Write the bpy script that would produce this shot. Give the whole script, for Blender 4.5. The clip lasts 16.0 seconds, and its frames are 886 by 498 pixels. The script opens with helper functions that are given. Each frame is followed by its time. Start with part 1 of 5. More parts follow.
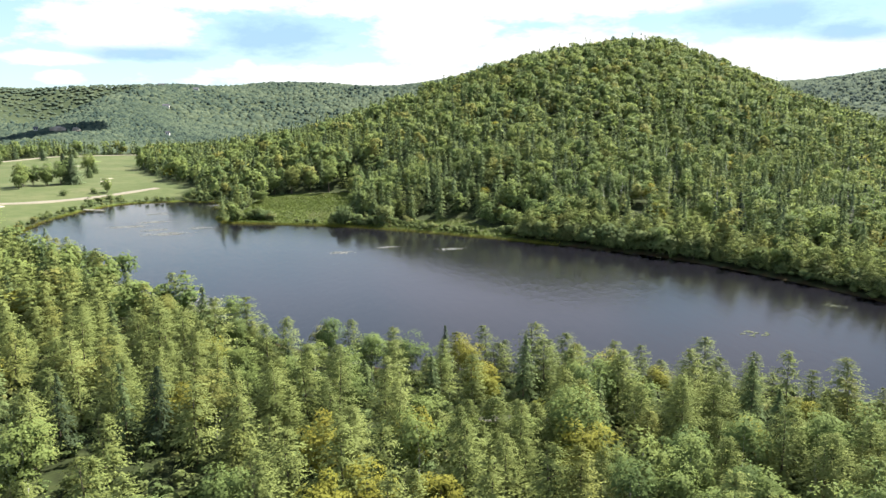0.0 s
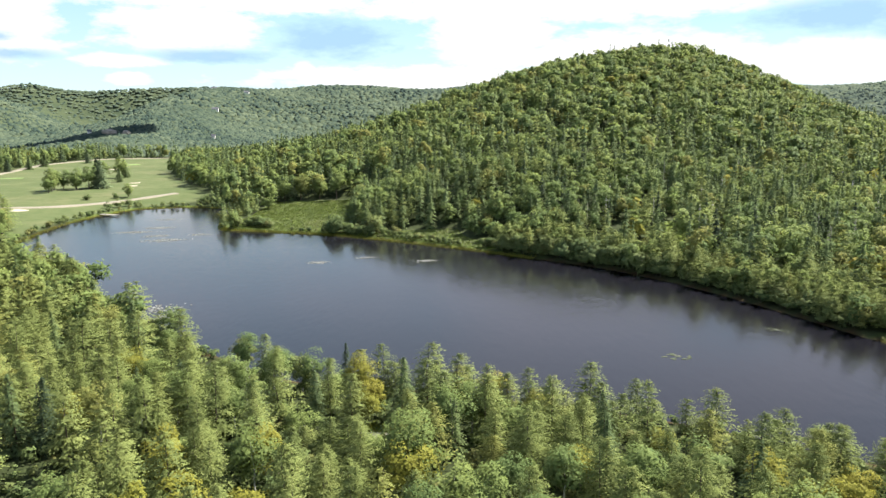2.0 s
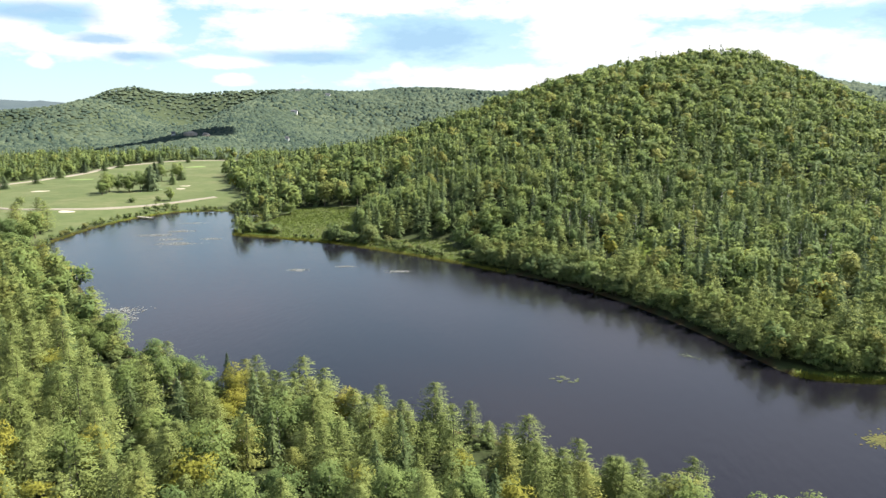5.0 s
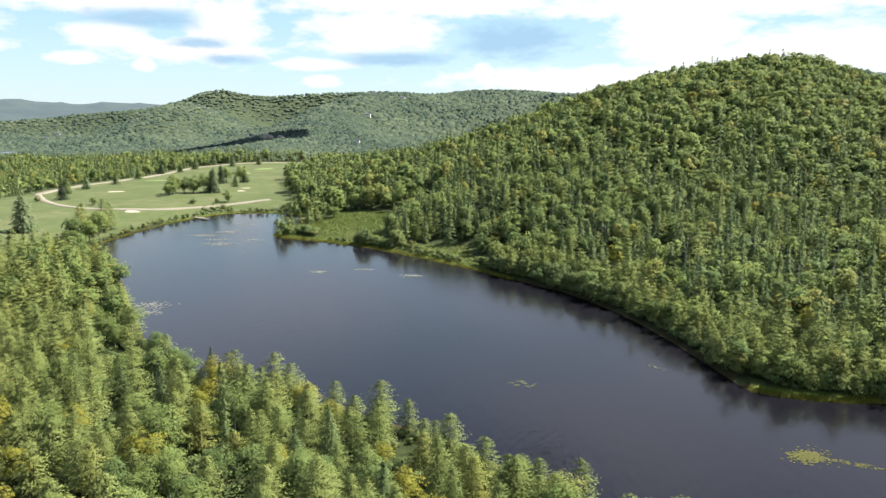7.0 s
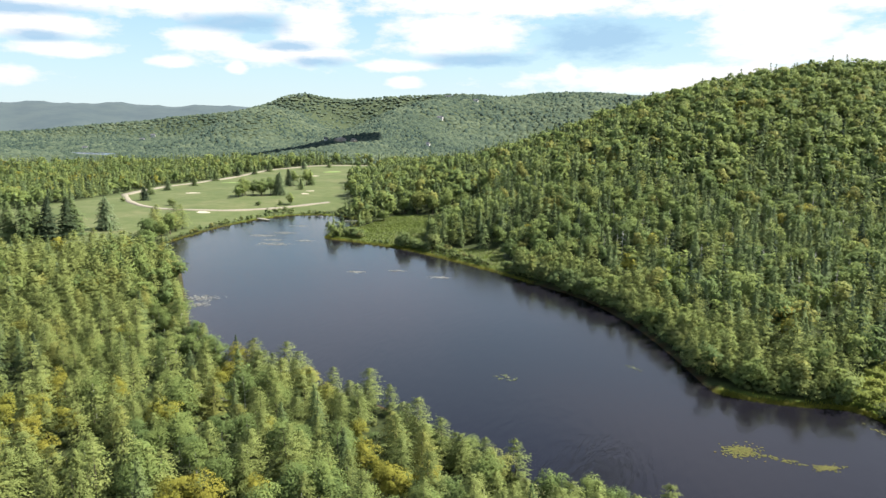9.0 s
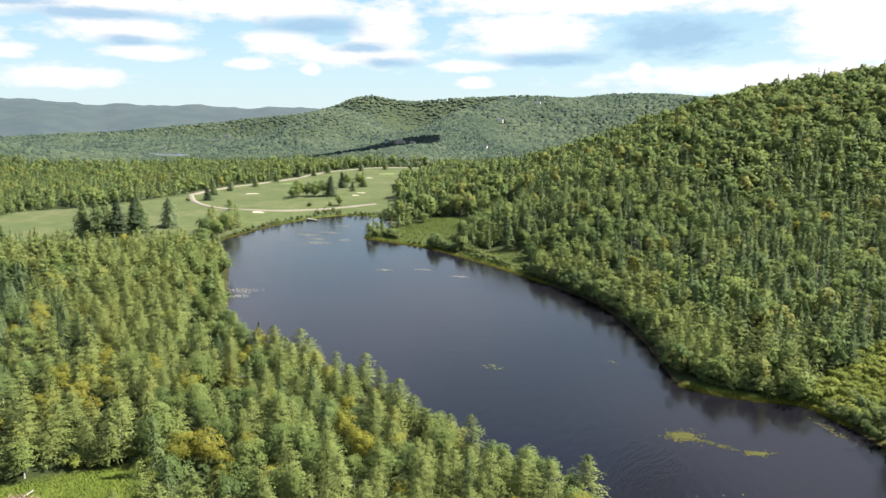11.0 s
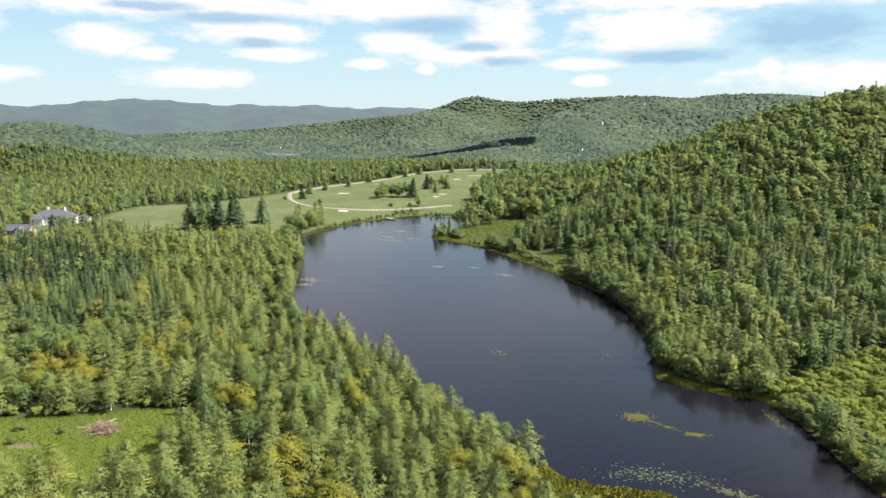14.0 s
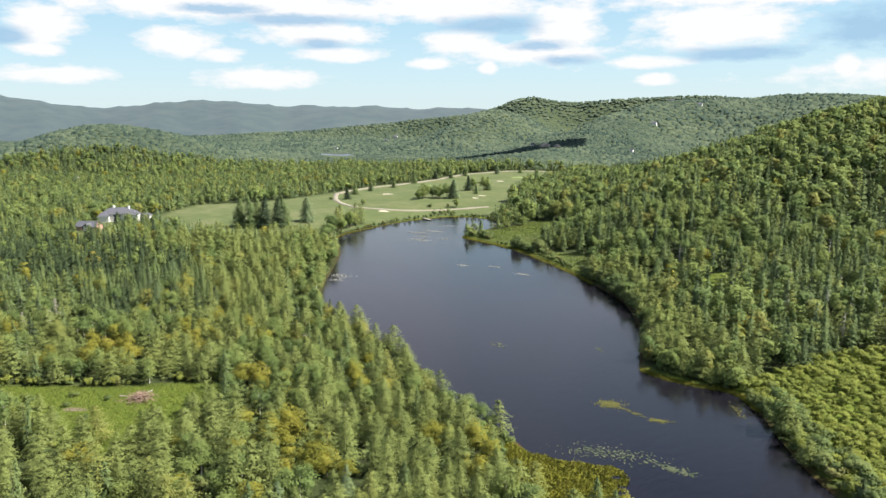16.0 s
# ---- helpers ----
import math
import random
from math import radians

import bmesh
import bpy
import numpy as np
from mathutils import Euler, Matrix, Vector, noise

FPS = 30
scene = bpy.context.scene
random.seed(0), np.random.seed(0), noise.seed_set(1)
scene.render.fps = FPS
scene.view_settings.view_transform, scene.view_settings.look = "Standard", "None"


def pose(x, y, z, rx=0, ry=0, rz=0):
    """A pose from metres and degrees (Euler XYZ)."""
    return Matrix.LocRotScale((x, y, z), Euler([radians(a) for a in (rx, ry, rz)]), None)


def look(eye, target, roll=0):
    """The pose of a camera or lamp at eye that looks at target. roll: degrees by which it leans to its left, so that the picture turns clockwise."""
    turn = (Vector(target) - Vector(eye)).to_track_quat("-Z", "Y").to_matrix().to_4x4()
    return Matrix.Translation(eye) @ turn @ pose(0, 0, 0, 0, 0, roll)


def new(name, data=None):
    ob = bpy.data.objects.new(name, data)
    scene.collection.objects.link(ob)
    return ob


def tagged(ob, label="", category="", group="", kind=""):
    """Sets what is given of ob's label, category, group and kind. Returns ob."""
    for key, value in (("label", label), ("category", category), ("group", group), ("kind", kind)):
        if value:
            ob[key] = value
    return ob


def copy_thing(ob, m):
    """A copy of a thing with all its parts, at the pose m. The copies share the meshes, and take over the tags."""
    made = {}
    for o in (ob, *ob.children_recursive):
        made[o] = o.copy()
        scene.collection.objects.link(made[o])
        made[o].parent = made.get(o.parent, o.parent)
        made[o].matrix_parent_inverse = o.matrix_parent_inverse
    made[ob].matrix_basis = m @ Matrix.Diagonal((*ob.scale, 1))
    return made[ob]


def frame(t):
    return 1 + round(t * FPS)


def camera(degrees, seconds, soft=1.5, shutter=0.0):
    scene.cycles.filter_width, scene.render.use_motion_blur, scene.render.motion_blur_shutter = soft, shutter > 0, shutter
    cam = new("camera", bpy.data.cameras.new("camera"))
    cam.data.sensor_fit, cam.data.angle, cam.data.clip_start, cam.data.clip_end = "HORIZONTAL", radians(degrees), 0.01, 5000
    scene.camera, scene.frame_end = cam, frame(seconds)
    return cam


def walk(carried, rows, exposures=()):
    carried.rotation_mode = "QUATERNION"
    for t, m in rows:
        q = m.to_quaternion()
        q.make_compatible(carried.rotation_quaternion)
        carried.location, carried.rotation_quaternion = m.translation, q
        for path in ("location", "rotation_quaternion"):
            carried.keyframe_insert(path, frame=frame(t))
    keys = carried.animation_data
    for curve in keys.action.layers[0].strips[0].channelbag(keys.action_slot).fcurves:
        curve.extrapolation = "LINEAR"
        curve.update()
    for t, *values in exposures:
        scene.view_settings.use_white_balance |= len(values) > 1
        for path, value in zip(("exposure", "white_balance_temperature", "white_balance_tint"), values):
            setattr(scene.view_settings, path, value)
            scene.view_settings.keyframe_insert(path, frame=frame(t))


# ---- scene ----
cam = camera(64.8, 16.0, 1.45, 0.25)
METRES, EYE, TILT, LEAN, TURN = 240.0, 48.5, -11.06, 0.18, 0.0
ROWS = [
    (0.0, 0.0, 0.0, 0.0, 0.0, 0.0, -0.0),
    (0.5, 0.0301, -0.0059, 0.004, 0.86, 0.02, -0.22),
    (1.0, 0.0583, -0.0102, 0.0081, 1.76, 0.04, -0.44),
    (1.5, 0.0891, -0.0143, 0.0128, 2.98, 0.05, -0.71),
    (2.0, 0.1194, -0.0172, 0.0173, 4.33, 0.07, -1.02),
    (2.5, 0.1499, -0.02, 0.0215, 5.48, 0.05, -1.25),
    (3.0, 0.18, -0.0219, 0.0251, 6.45, 0.03, -1.47),
    (3.5, 0.2108, -0.0232, 0.0291, 7.68, -0.02, -1.73),
    (4.0, 0.2418, -0.0241, 0.0335, 8.99, -0.07, -2.0),
    (6.5, 0.3938, -0.0371, 0.0544, 16.21, -0.37, -3.42),
    (7.0, 0.4228, -0.0479, 0.0577, 18.14, -0.47, -3.78),
    (7.5, 0.4523, -0.0603, 0.062, 20.1, -0.59, -4.13),
    (8.0, 0.4816, -0.0727, 0.066, 21.68, -0.68, -4.41),
    (8.5, 0.5107, -0.0852, 0.0695, 23.13, -0.79, -4.66),
    (9.0, 0.5386, -0.0979, 0.0718, 24.6, -0.9, -4.89),
    (11.5, 0.688, -0.152, 0.0861, 31.5, -1.54, -5.97),
    (12.0, 0.7178, -0.1608, 0.089, 32.84, -1.7, -6.2),
    (12.5, 0.7477, -0.1689, 0.0922, 34.29, -1.89, -6.41),
    (13.0, 0.7786, -0.1766, 0.0956, 35.91, -2.1, -6.67),
    (13.5, 0.8092, -0.1839, 0.1002, 37.52, -2.31, -6.94),
    (14.0, 0.8392, -0.191, 0.1037, 39.18, -2.51, -7.17),
    (14.5, 0.8702, -0.1969, 0.1069, 40.45, -2.7, -7.35),
    (15.0, 0.9014, -0.2026, 0.1111, 41.61, -2.88, -7.48),
    (15.5, 0.9325, -0.2074, 0.1159, 42.84, -3.03, -7.61),
    (16.0, 0.9618, -0.2111, 0.119, 44.09, -3.19, -7.75),
]
EXPOSURES = [(0.0, 1.72), (4.0, 1.66), (8.0, 1.55), (12.5, 1.47), (16.0, 1.42)]
walk(cam, [(t, pose(0, 0, EYE, TILT, LEAN, TURN) @ pose(METRES * x, METRES * y, METRES * z, 90 + pitch, roll, yaw)) for t, x, y, z, yaw, pitch, roll in ROWS], EXPOSURES)

# ---- world, sun ----
SUN_TO = Vector((0.48, 0.42, 0.77)).normalized()
sun = new("sun", bpy.data.lights.new("sun", "SUN"))
sun.data.energy, sun.data.angle, sun.data.color = 5.0, radians(0.6), (1.0, 0.955, 0.87)
sun.matrix_world = look((0, 0, 900), Vector((0, 0, 900)) - SUN_TO)

world = bpy.data.worlds.new("sky")
scene.world = world
world.use_nodes = True


def link(nt, a, b):
    nt.links.new(a, b)


def node(nt, kind, **values):
    n = nt.nodes.new(kind)
    for key, value in values.items():
        n.inputs[key].default_value = value
    return n


def maths(nt, op, a, b=None, c=None, clamp=False):
    n = nt.nodes.new("ShaderNodeMath")
    n.operation, n.use_clamp = op, clamp
    for i, v in enumerate((a, b, c)):
        if v is None:
            continue
        if isinstance(v, (int, float)):
            n.inputs[i].default_value = v
        else:
            nt.links.new(v, n.inputs[i])
    return n.outputs[0]


def mixed(nt, fac, a, b):
    n = nt.nodes.new("ShaderNodeMix")
    n.data_type = "RGBA"
    for sock, v in ((n.inputs[0], fac), (n.inputs[6], a), (n.inputs[7], b)):
        if isinstance(v, (int, float)):
            sock.default_value = v
        elif isinstance(v, tuple):
            sock.default_value = (*v, 1)
        else:
            nt.links.new(v, sock)
    return n.outputs[2]


def ramp(nt, fac, stops):
    n = nt.nodes.new("ShaderNodeValToRGB")
    els = n.color_ramp.elements
    while len(els) < len(stops):
        els.new(0.5)
    for e, (p, c) in zip(els, stops):
        e.position, e.color = p, (*c, 1) if isinstance(c, tuple) else (c, c, c, 1)
    nt.links.new(fac, n.inputs[0])
    return n.outputs[0]


# clouds low over the horizon: bearing to the left of ahead, height, half width, half height, in degrees
CLOUDS = [(73.4, 6.2, 2.3, 1.5), (73.9, 4.4, 1.9, 0.45), (64.7, 5.3, 2.8, 1.1), (61.8, 4.4, 1.7, 0.6), (60.0, 7.9, 15.0, 1.1), (54.5, 6.1, 4.8, 1.1),
          (52.8, 4.6, 3.5, 0.6), (58.7, 2.7, 4.5, 0.8), (72.9, 2.8, 4.0, 0.6), (43.0, 5.5, 3.1, 1.0), (44.8, 8.2, 8.0, 1.3), (45.7, 3.9, 2.0, 0.5),
          (41.0, 3.7, 0.8, 0.6), (35.1, 6.5, 2.8, 2.6), (37.7, 4.6, 5.7, 0.9), (28.6, 3.8, 2.9, 0.5), (23.9, 6.3, 5.6, 1.9), (28.1, 2.6, 1.4, 0.5),
          (15.3, 3.1, 0.9, 0.9), (20.0, 8.5, 12.0, 1.1), (0.5, 6.0, 5.0, 3.0), (-10.0, 4.6, 9.0, 1.8), (-24.0, 3.6, 10.0, 1.6), (4.0, 2.6, 14.0, 1.2), (-4.0, 8.2, 18.0, 1.3)]
SHADES = [(61.1, 7.7, 3.7, 0.45), (56.2, 7.1, 5.6, 0.5), (54.1, 5.3, 2.4, 0.45), (40.8, 6.8, 4.4, 0.8), (36.8, 5.2, 2.6, 0.4), (35.0, 4.1, 2.6, 0.45),
          (22.3, 4.3, 4.6, 0.6), (13.0, 5.7, 4.6, 1.6), (75.7, 5.3, 1.5, 0.7), (-23.7, 6.7, 5.3, 1.2), (-29.1, 5.4, 3.0, 0.7)]


def build_sky():
    nt = world.node_tree
    nt.nodes.clear()
    out = nt.nodes.new("ShaderNodeOutputWorld")
    bg = node(nt, "ShaderNodeBackground", Strength=0.034)
    sky = nt.nodes.new("ShaderNodeTexSky")
    sky.sky_type, sky.sun_disc = "NISHITA", False
    sky.sun_elevation = math.asin(SUN_TO.z)
    sky.sun_rotation = math.atan2(SUN_TO.x, SUN_TO.y)
    sky.air_density, sky.dust_density, sky.ozone_density = 1.0, 0.6, 1.5
    co = nt.nodes.new("ShaderNodeTexCoord")
    sep = nt.nodes.new("ShaderNodeSeparateXYZ")
    link(nt, co.outputs["Generated"], sep.inputs[0])
    x, y, z = sep.outputs
    # high clouds: a flat layer seen in perspective
    up = maths(nt, "ADD", maths(nt, "MAXIMUM", z, 0.0), 0.055)
    comb = nt.nodes.new("ShaderNodeCombineXYZ")
    link(nt, maths(nt, "DIVIDE", x, up), comb.inputs[0]), link(nt, maths(nt, "DIVIDE", y, up), comb.inputs[1])
    n1 = node(nt, "ShaderNodeTexNoise", Scale=0.42, Detail=6.0, Roughness=0.52, Distortion=0.25)
    link(nt, comb.outputs[0], n1.inputs["Vector"])
    high = ramp(nt, n1.outputs[0], [(0.43, 0.0), (0.54, 1.0)])
    # low clouds: puffs with a ragged rim
    bearing = maths(nt, "MULTIPLY", maths(nt, "ARCTAN2", maths(nt, "MULTIPLY", x, -1.0), y), 57.2958)
    height = maths(nt, "MULTIPLY", maths(nt, "ARCSINE", z), 57.2958)
    at = nt.nodes.new("ShaderNodeCombineXYZ")
    link(nt, bearing, at.inputs[0]), link(nt, height, at.inputs[1])
    wob = node(nt, "ShaderNodeTexNoise", Scale=0.55, Detail=5.0, Roughness=0.62)
    stretch = nt.nodes.new("ShaderNodeVectorMath")
    stretch.operation = "MULTIPLY"
    stretch.inputs[1].default_value = (0.75, 2.0, 1)
    link(nt, at.outputs[0], stretch.inputs[0]), link(nt, stretch.outputs[0], wob.inputs["Vector"])

    def puffs(rows):
        total = None
        for b, h, w, t in rows:
            off = nt.nodes.new("ShaderNodeVectorMath")
            off.operation = "SUBTRACT"
            off.inputs[1].default_value = (b, h, 0)
            link(nt, at.outputs[0], off.inputs[0])
            sc = nt.nodes.new("ShaderNodeVectorMath")
            sc.operation = "MULTIPLY"
            sc.inputs[1].default_value = (1 / w, 1 / t, 0)
            link(nt, off.outputs[0], sc.inputs[0])
            ln = nt.nodes.new("ShaderNodeVectorMath")
            ln.operation = "LENGTH"
            link(nt, sc.outputs[0], ln.inputs[0])
            d = ln.outputs["Value"]
            total = d if total is None else maths(nt, "MINIMUM", total, d)
        return maths(nt, "ADD", total, maths(nt, "MULTIPLY", maths(nt, "SUBTRACT", wob.outputs[0], 0.5), 1.7))

    low = ramp(nt, maths(nt, "MULTIPLY", puffs(CLOUDS), 0.5), [(0.33, 1.0), (0.6, 0.0)])
    dark = ramp(nt, maths(nt, "MULTIPLY", puffs(SHADES), 0.5), [(0.22, 1.0), (0.58, 0.0)])
    band = ramp(nt, maths(nt, "DIVIDE", height, 30.0), [(0.30, 0.0), (0.42, 1.0)])
    cover = maths(nt, "MAXIMUM", low, maths(nt, "MULTIPLY", high, band))
    pale = ramp(nt, maths(nt, "DIVIDE", height, 30.0), [(0.0, (9.0, 10.8, 11.2)), (0.12, (7.6, 10.4, 11.8)), (0.30, (5.4, 8.9, 11.4)), (0.8, (5.8, 7.8, 10.6)), (1.0, (1.9, 3.4, 7.2))])
    clear = mixed(nt, 0.8, sky.outputs[0], pale)
    puff = mixed(nt, band, (10.9, 11.0, 11.1), (8.4, 9.0, 11.0))
    puff = mixed(nt, ramp(nt, maths(nt, "DIVIDE", height, 90.0), [(0.3, 0.0), (0.48, 1.0)]), puff, (3.6, 4.6, 6.6))
    c = mixed(nt, cover, clear, puff)
    c = mixed(nt, maths(nt, "MULTIPLY", dark, 0.85), c, (4.2, 6.6, 9.0))
    link(nt, c, bg.inputs[0])
    link(nt, bg.outputs[0], out.inputs[0])


build_sky()


# ---- materials ----
def material(name):
    m = bpy.data.materials.new(name)
    m.use_nodes = True
    nt = m.node_tree
    return m, nt, nt.nodes["Principled BSDF"]


def noise_at(nt, scale, detail=4.0, rough=0.55, coord="Object"):
    co = nt.nodes.new("ShaderNodeTexCoord")
    n = node(nt, "ShaderNodeTexNoise", Scale=scale, Detail=detail, Roughness=rough)
    link(nt, co.outputs[coord], n.inputs["Vector"])
    return n.outputs[0]


def bump(nt, bsdf, height, strength, distance):
    b = node(nt, "ShaderNodeBump", Strength=strength, Distance=distance)
    link(nt, height, b.inputs["Height"])
    link(nt, b.outputs[0], bsdf.inputs["Normal"])


def foliage(name, dark, mid, light, odd, odd_share=0.12, through_light=0.4):
    """Leaves: one colour a tree, small changes from leaf to leaf."""
    m, nt, b = material(name)
    at = nt.nodes.new("ShaderNodeAttribute")
    at.attribute_name = "tint"
    info = nt.nodes.new("ShaderNodeObjectInfo")
    geo = nt.nodes.new("ShaderNodeNewGeometry")
    tree = maths(nt, "FRACT", maths(nt, "ADD", at.outputs["Fac"], info.outputs["Random"]))
    base = ramp(nt, tree, [(0.0, dark), (0.35, mid), (0.7, light), (0.97 - odd_share, mid), (1.0 - odd_share * 0.5, odd)])
    leaf = maths(nt, "MULTIPLY_ADD", geo.outputs["Random Per Island"], 0.2, 0.9)
    sc = nt.nodes.new("ShaderNodeVectorMath")
    sc.operation = "SCALE"
    link(nt, base, sc.inputs[0]), link(nt, leaf, sc.inputs["Scale"])
    link(nt, sc.outputs[0], b.inputs["Base Color"])
    b.inputs["Roughness"].default_value = 0.75
    b.inputs["Specular IOR Level"].default_value = 0.1
    # needles and leaves of one bough are lit together: the face's own tilt counts less than the bough's
    bough = nt.nodes.new("ShaderNodeAttribute")
    bough.attribute_name = "bough"
    turned = nt.nodes.new("ShaderNodeVectorTransform")
    turned.vector_type, turned.convert_from, turned.convert_to = "VECTOR", "OBJECT", "WORLD"
    link(nt, bough.outputs["Vector"], turned.inputs[0])
    own = nt.nodes.new("ShaderNodeVectorMath")
    own.operation = "MULTIPLY_ADD"
    own.inputs[1].default_value = (0.28, 0.28, 0.28)
    link(nt, geo.outputs["Normal"], own.inputs[0]), link(nt, turned.outputs[0], own.inputs[2])
    tilt = nt.nodes.new("ShaderNodeVectorMath")
    tilt.operation = "NORMALIZE"
    link(nt, own.outputs[0], tilt.inputs[0])
    link(nt, tilt.outputs[0], b.inputs["Normal"])
    tr = nt.nodes.new("ShaderNodeBsdfTranslucent")
    link(nt, sc.outputs[0], tr.inputs[0]), link(nt, tilt.outputs[0], tr.inputs["Normal"])
    mx = node(nt, "ShaderNodeMixShader", Fac=through_light)
    link(nt, b.outputs[0], mx.inputs[1]), link(nt, tr.outputs[0], mx.inputs[2])
    link(nt, mx.outputs[0], nt.nodes["Material Output"].inputs[0])
    return m


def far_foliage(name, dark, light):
    """Woods too far off for single leaves; aerial haze is put into their colours."""
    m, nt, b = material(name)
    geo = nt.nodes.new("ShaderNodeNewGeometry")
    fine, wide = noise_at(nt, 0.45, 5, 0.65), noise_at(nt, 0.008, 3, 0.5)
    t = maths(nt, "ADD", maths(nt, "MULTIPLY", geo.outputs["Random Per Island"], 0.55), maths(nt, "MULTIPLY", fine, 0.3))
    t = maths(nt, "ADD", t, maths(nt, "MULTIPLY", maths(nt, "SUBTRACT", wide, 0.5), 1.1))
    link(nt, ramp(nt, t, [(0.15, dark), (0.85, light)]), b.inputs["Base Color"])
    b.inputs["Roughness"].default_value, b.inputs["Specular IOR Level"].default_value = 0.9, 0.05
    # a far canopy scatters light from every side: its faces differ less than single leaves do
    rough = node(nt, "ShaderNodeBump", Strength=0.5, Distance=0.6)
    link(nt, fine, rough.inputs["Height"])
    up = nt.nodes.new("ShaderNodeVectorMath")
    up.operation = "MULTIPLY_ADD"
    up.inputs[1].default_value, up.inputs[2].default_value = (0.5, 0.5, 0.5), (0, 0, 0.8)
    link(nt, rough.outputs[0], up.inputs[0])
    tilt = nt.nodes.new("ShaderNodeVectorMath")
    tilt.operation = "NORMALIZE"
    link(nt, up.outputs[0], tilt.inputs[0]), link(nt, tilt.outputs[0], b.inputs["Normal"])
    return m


def plain(name, colour, rough=0.7, vary=0.25, scale=3.0, metal=0.0):
    m, nt, b = material(name)
    n = noise_at(nt, scale)
    lo, hi = tuple(c * (1 - vary) for c in colour), tuple(min(1, c * (1 + vary)) for c in colour)
    link(nt, ramp(nt, n, [(0.3, lo), (0.7, hi)]), b.inputs["Base Color"])
    b.inputs["Roughness"].default_value, b.inputs["Metallic"].default_value = rough, metal
    bump(nt, b, n, 0.3, 0.02)
    return m


LARCH = foliage("larch_needles", (0.14, 0.172, 0.054), (0.17, 0.204, 0.062), (0.2, 0.232, 0.073), (0.2, 0.212, 0.058), 0.06, 0.27)
# the low dark end also carries the cloud shade painted on one stand
SPRUCE = foliage("spruce_needles", (0.03, 0.046, 0.026), (0.096, 0.132, 0.05), (0.13, 0.168, 0.062), (0.125, 0.165, 0.08), 0.08, 0.15)
BROAD = foliage("broad_leaves", (0.098, 0.142, 0.047), (0.134, 0.178, 0.053), (0.167, 0.208, 0.06), (0.19, 0.195, 0.054), 0.07, 0.27)
AUTUMN = foliage("turning_leaves", (0.175, 0.18, 0.03), (0.205, 0.2, 0.034), (0.225, 0.212, 0.037), (0.228, 0.2, 0.04), 0.1, 0.3)
SHRUB = foliage("shrub_leaves", (0.075, 0.108, 0.038), (0.10, 0.132, 0.044), (0.125, 0.15, 0.05), (0.145, 0.15, 0.05), 0.07, 0.15)
YOUNG = foliage("young_alder_leaves", (0.14, 0.17, 0.038), (0.172, 0.2, 0.042), (0.2, 0.218, 0.046), (0.215, 0.205, 0.05), 0.1, 0.25)
# bluer and greyer than near leaves: haze painted into the base colour
FAR_CONIFER = far_foliage("hazed_conifer_woods", (0.026, 0.042, 0.034), (0.048, 0.068, 0.048))
FAR_BROAD = far_foliage("hazed_broadleaf_woods", (0.04, 0.058, 0.041), (0.086, 0.107, 0.065))
MARSH = foliage("marsh_grass_blades", (0.22, 0.23, 0.03), (0.27, 0.275, 0.034), (0.3, 0.295, 0.038), (0.29, 0.255, 0.06), 0.1)
BARK = plain("bark_brown", (0.10, 0.075, 0.055), 0.9, 0.4, 6)
BARK_PALE = plain("bark_pale_birch", (0.50, 0.48, 0.43), 0.8, 0.3, 4)
DEAD = plain("dead_wood_grey", (0.36, 0.33, 0.29), 0.9, 0.3, 5)
SAND = plain("bunker_sand", (0.34, 0.30, 0.225), 0.95, 0.08, 2)
GRAVEL = plain("gravel_track", (0.19, 0.168, 0.122), 0.95, 0.2, 0.8)
WOOD = plain("dock_boards", (0.27, 0.245, 0.2), 0.85, 0.2, 3)
BRUSH = plain("brush_twigs", (0.24, 0.16, 0.12), 0.9, 0.4, 4)
SHINGLE = plain("roof_shingles_grey", (0.075, 0.075, 0.088), 0.85, 0.2, 1.5)
STUCCO = plain("wall_white_render", (0.6, 0.58, 0.54), 0.85, 0.08, 1.2)
BRICKRED = plain("wall_reddish_brick", (0.38, 0.22, 0.17), 0.85, 0.2, 2)
TRIM = plain("trim_white_paint", (0.8, 0.8, 0.78), 0.6, 0.05, 2)
GLASS = plain("window_dark_glass", (0.03, 0.035, 0.045), 0.12, 0.1, 2)
STONE = plain("terrace_paving", (0.5, 0.46, 0.4), 0.9, 0.15, 1)
ROCK = plain("pale_rock", (0.26, 0.22, 0.17), 0.95, 0.3, 0.15)
BLUE = plain("umbrella_blue_cloth", (0.05, 0.2, 0.5), 0.8, 0.1, 2)
PAD = foliage("lily_leaf", (0.045, 0.06, 0.03), (0.065, 0.08, 0.04), (0.085, 0.10, 0.055), (0.11, 0.115, 0.08), 0.2, 0.1)
PADY = foliage("pond_weed_yellow", (0.06, 0.062, 0.018), (0.08, 0.082, 0.022), (0.1, 0.1, 0.026), (0.085, 0.07, 0.025), 0.2, 0.1)
# floating weed, made paler to paint bright wind patches on the water
PADPALE = foliage("pale_weed_light_patch", (0.12, 0.125, 0.11), (0.16, 0.165, 0.15), (0.2, 0.205, 0.19), (0.09, 0.08, 0.06), 0.2, 0.1)


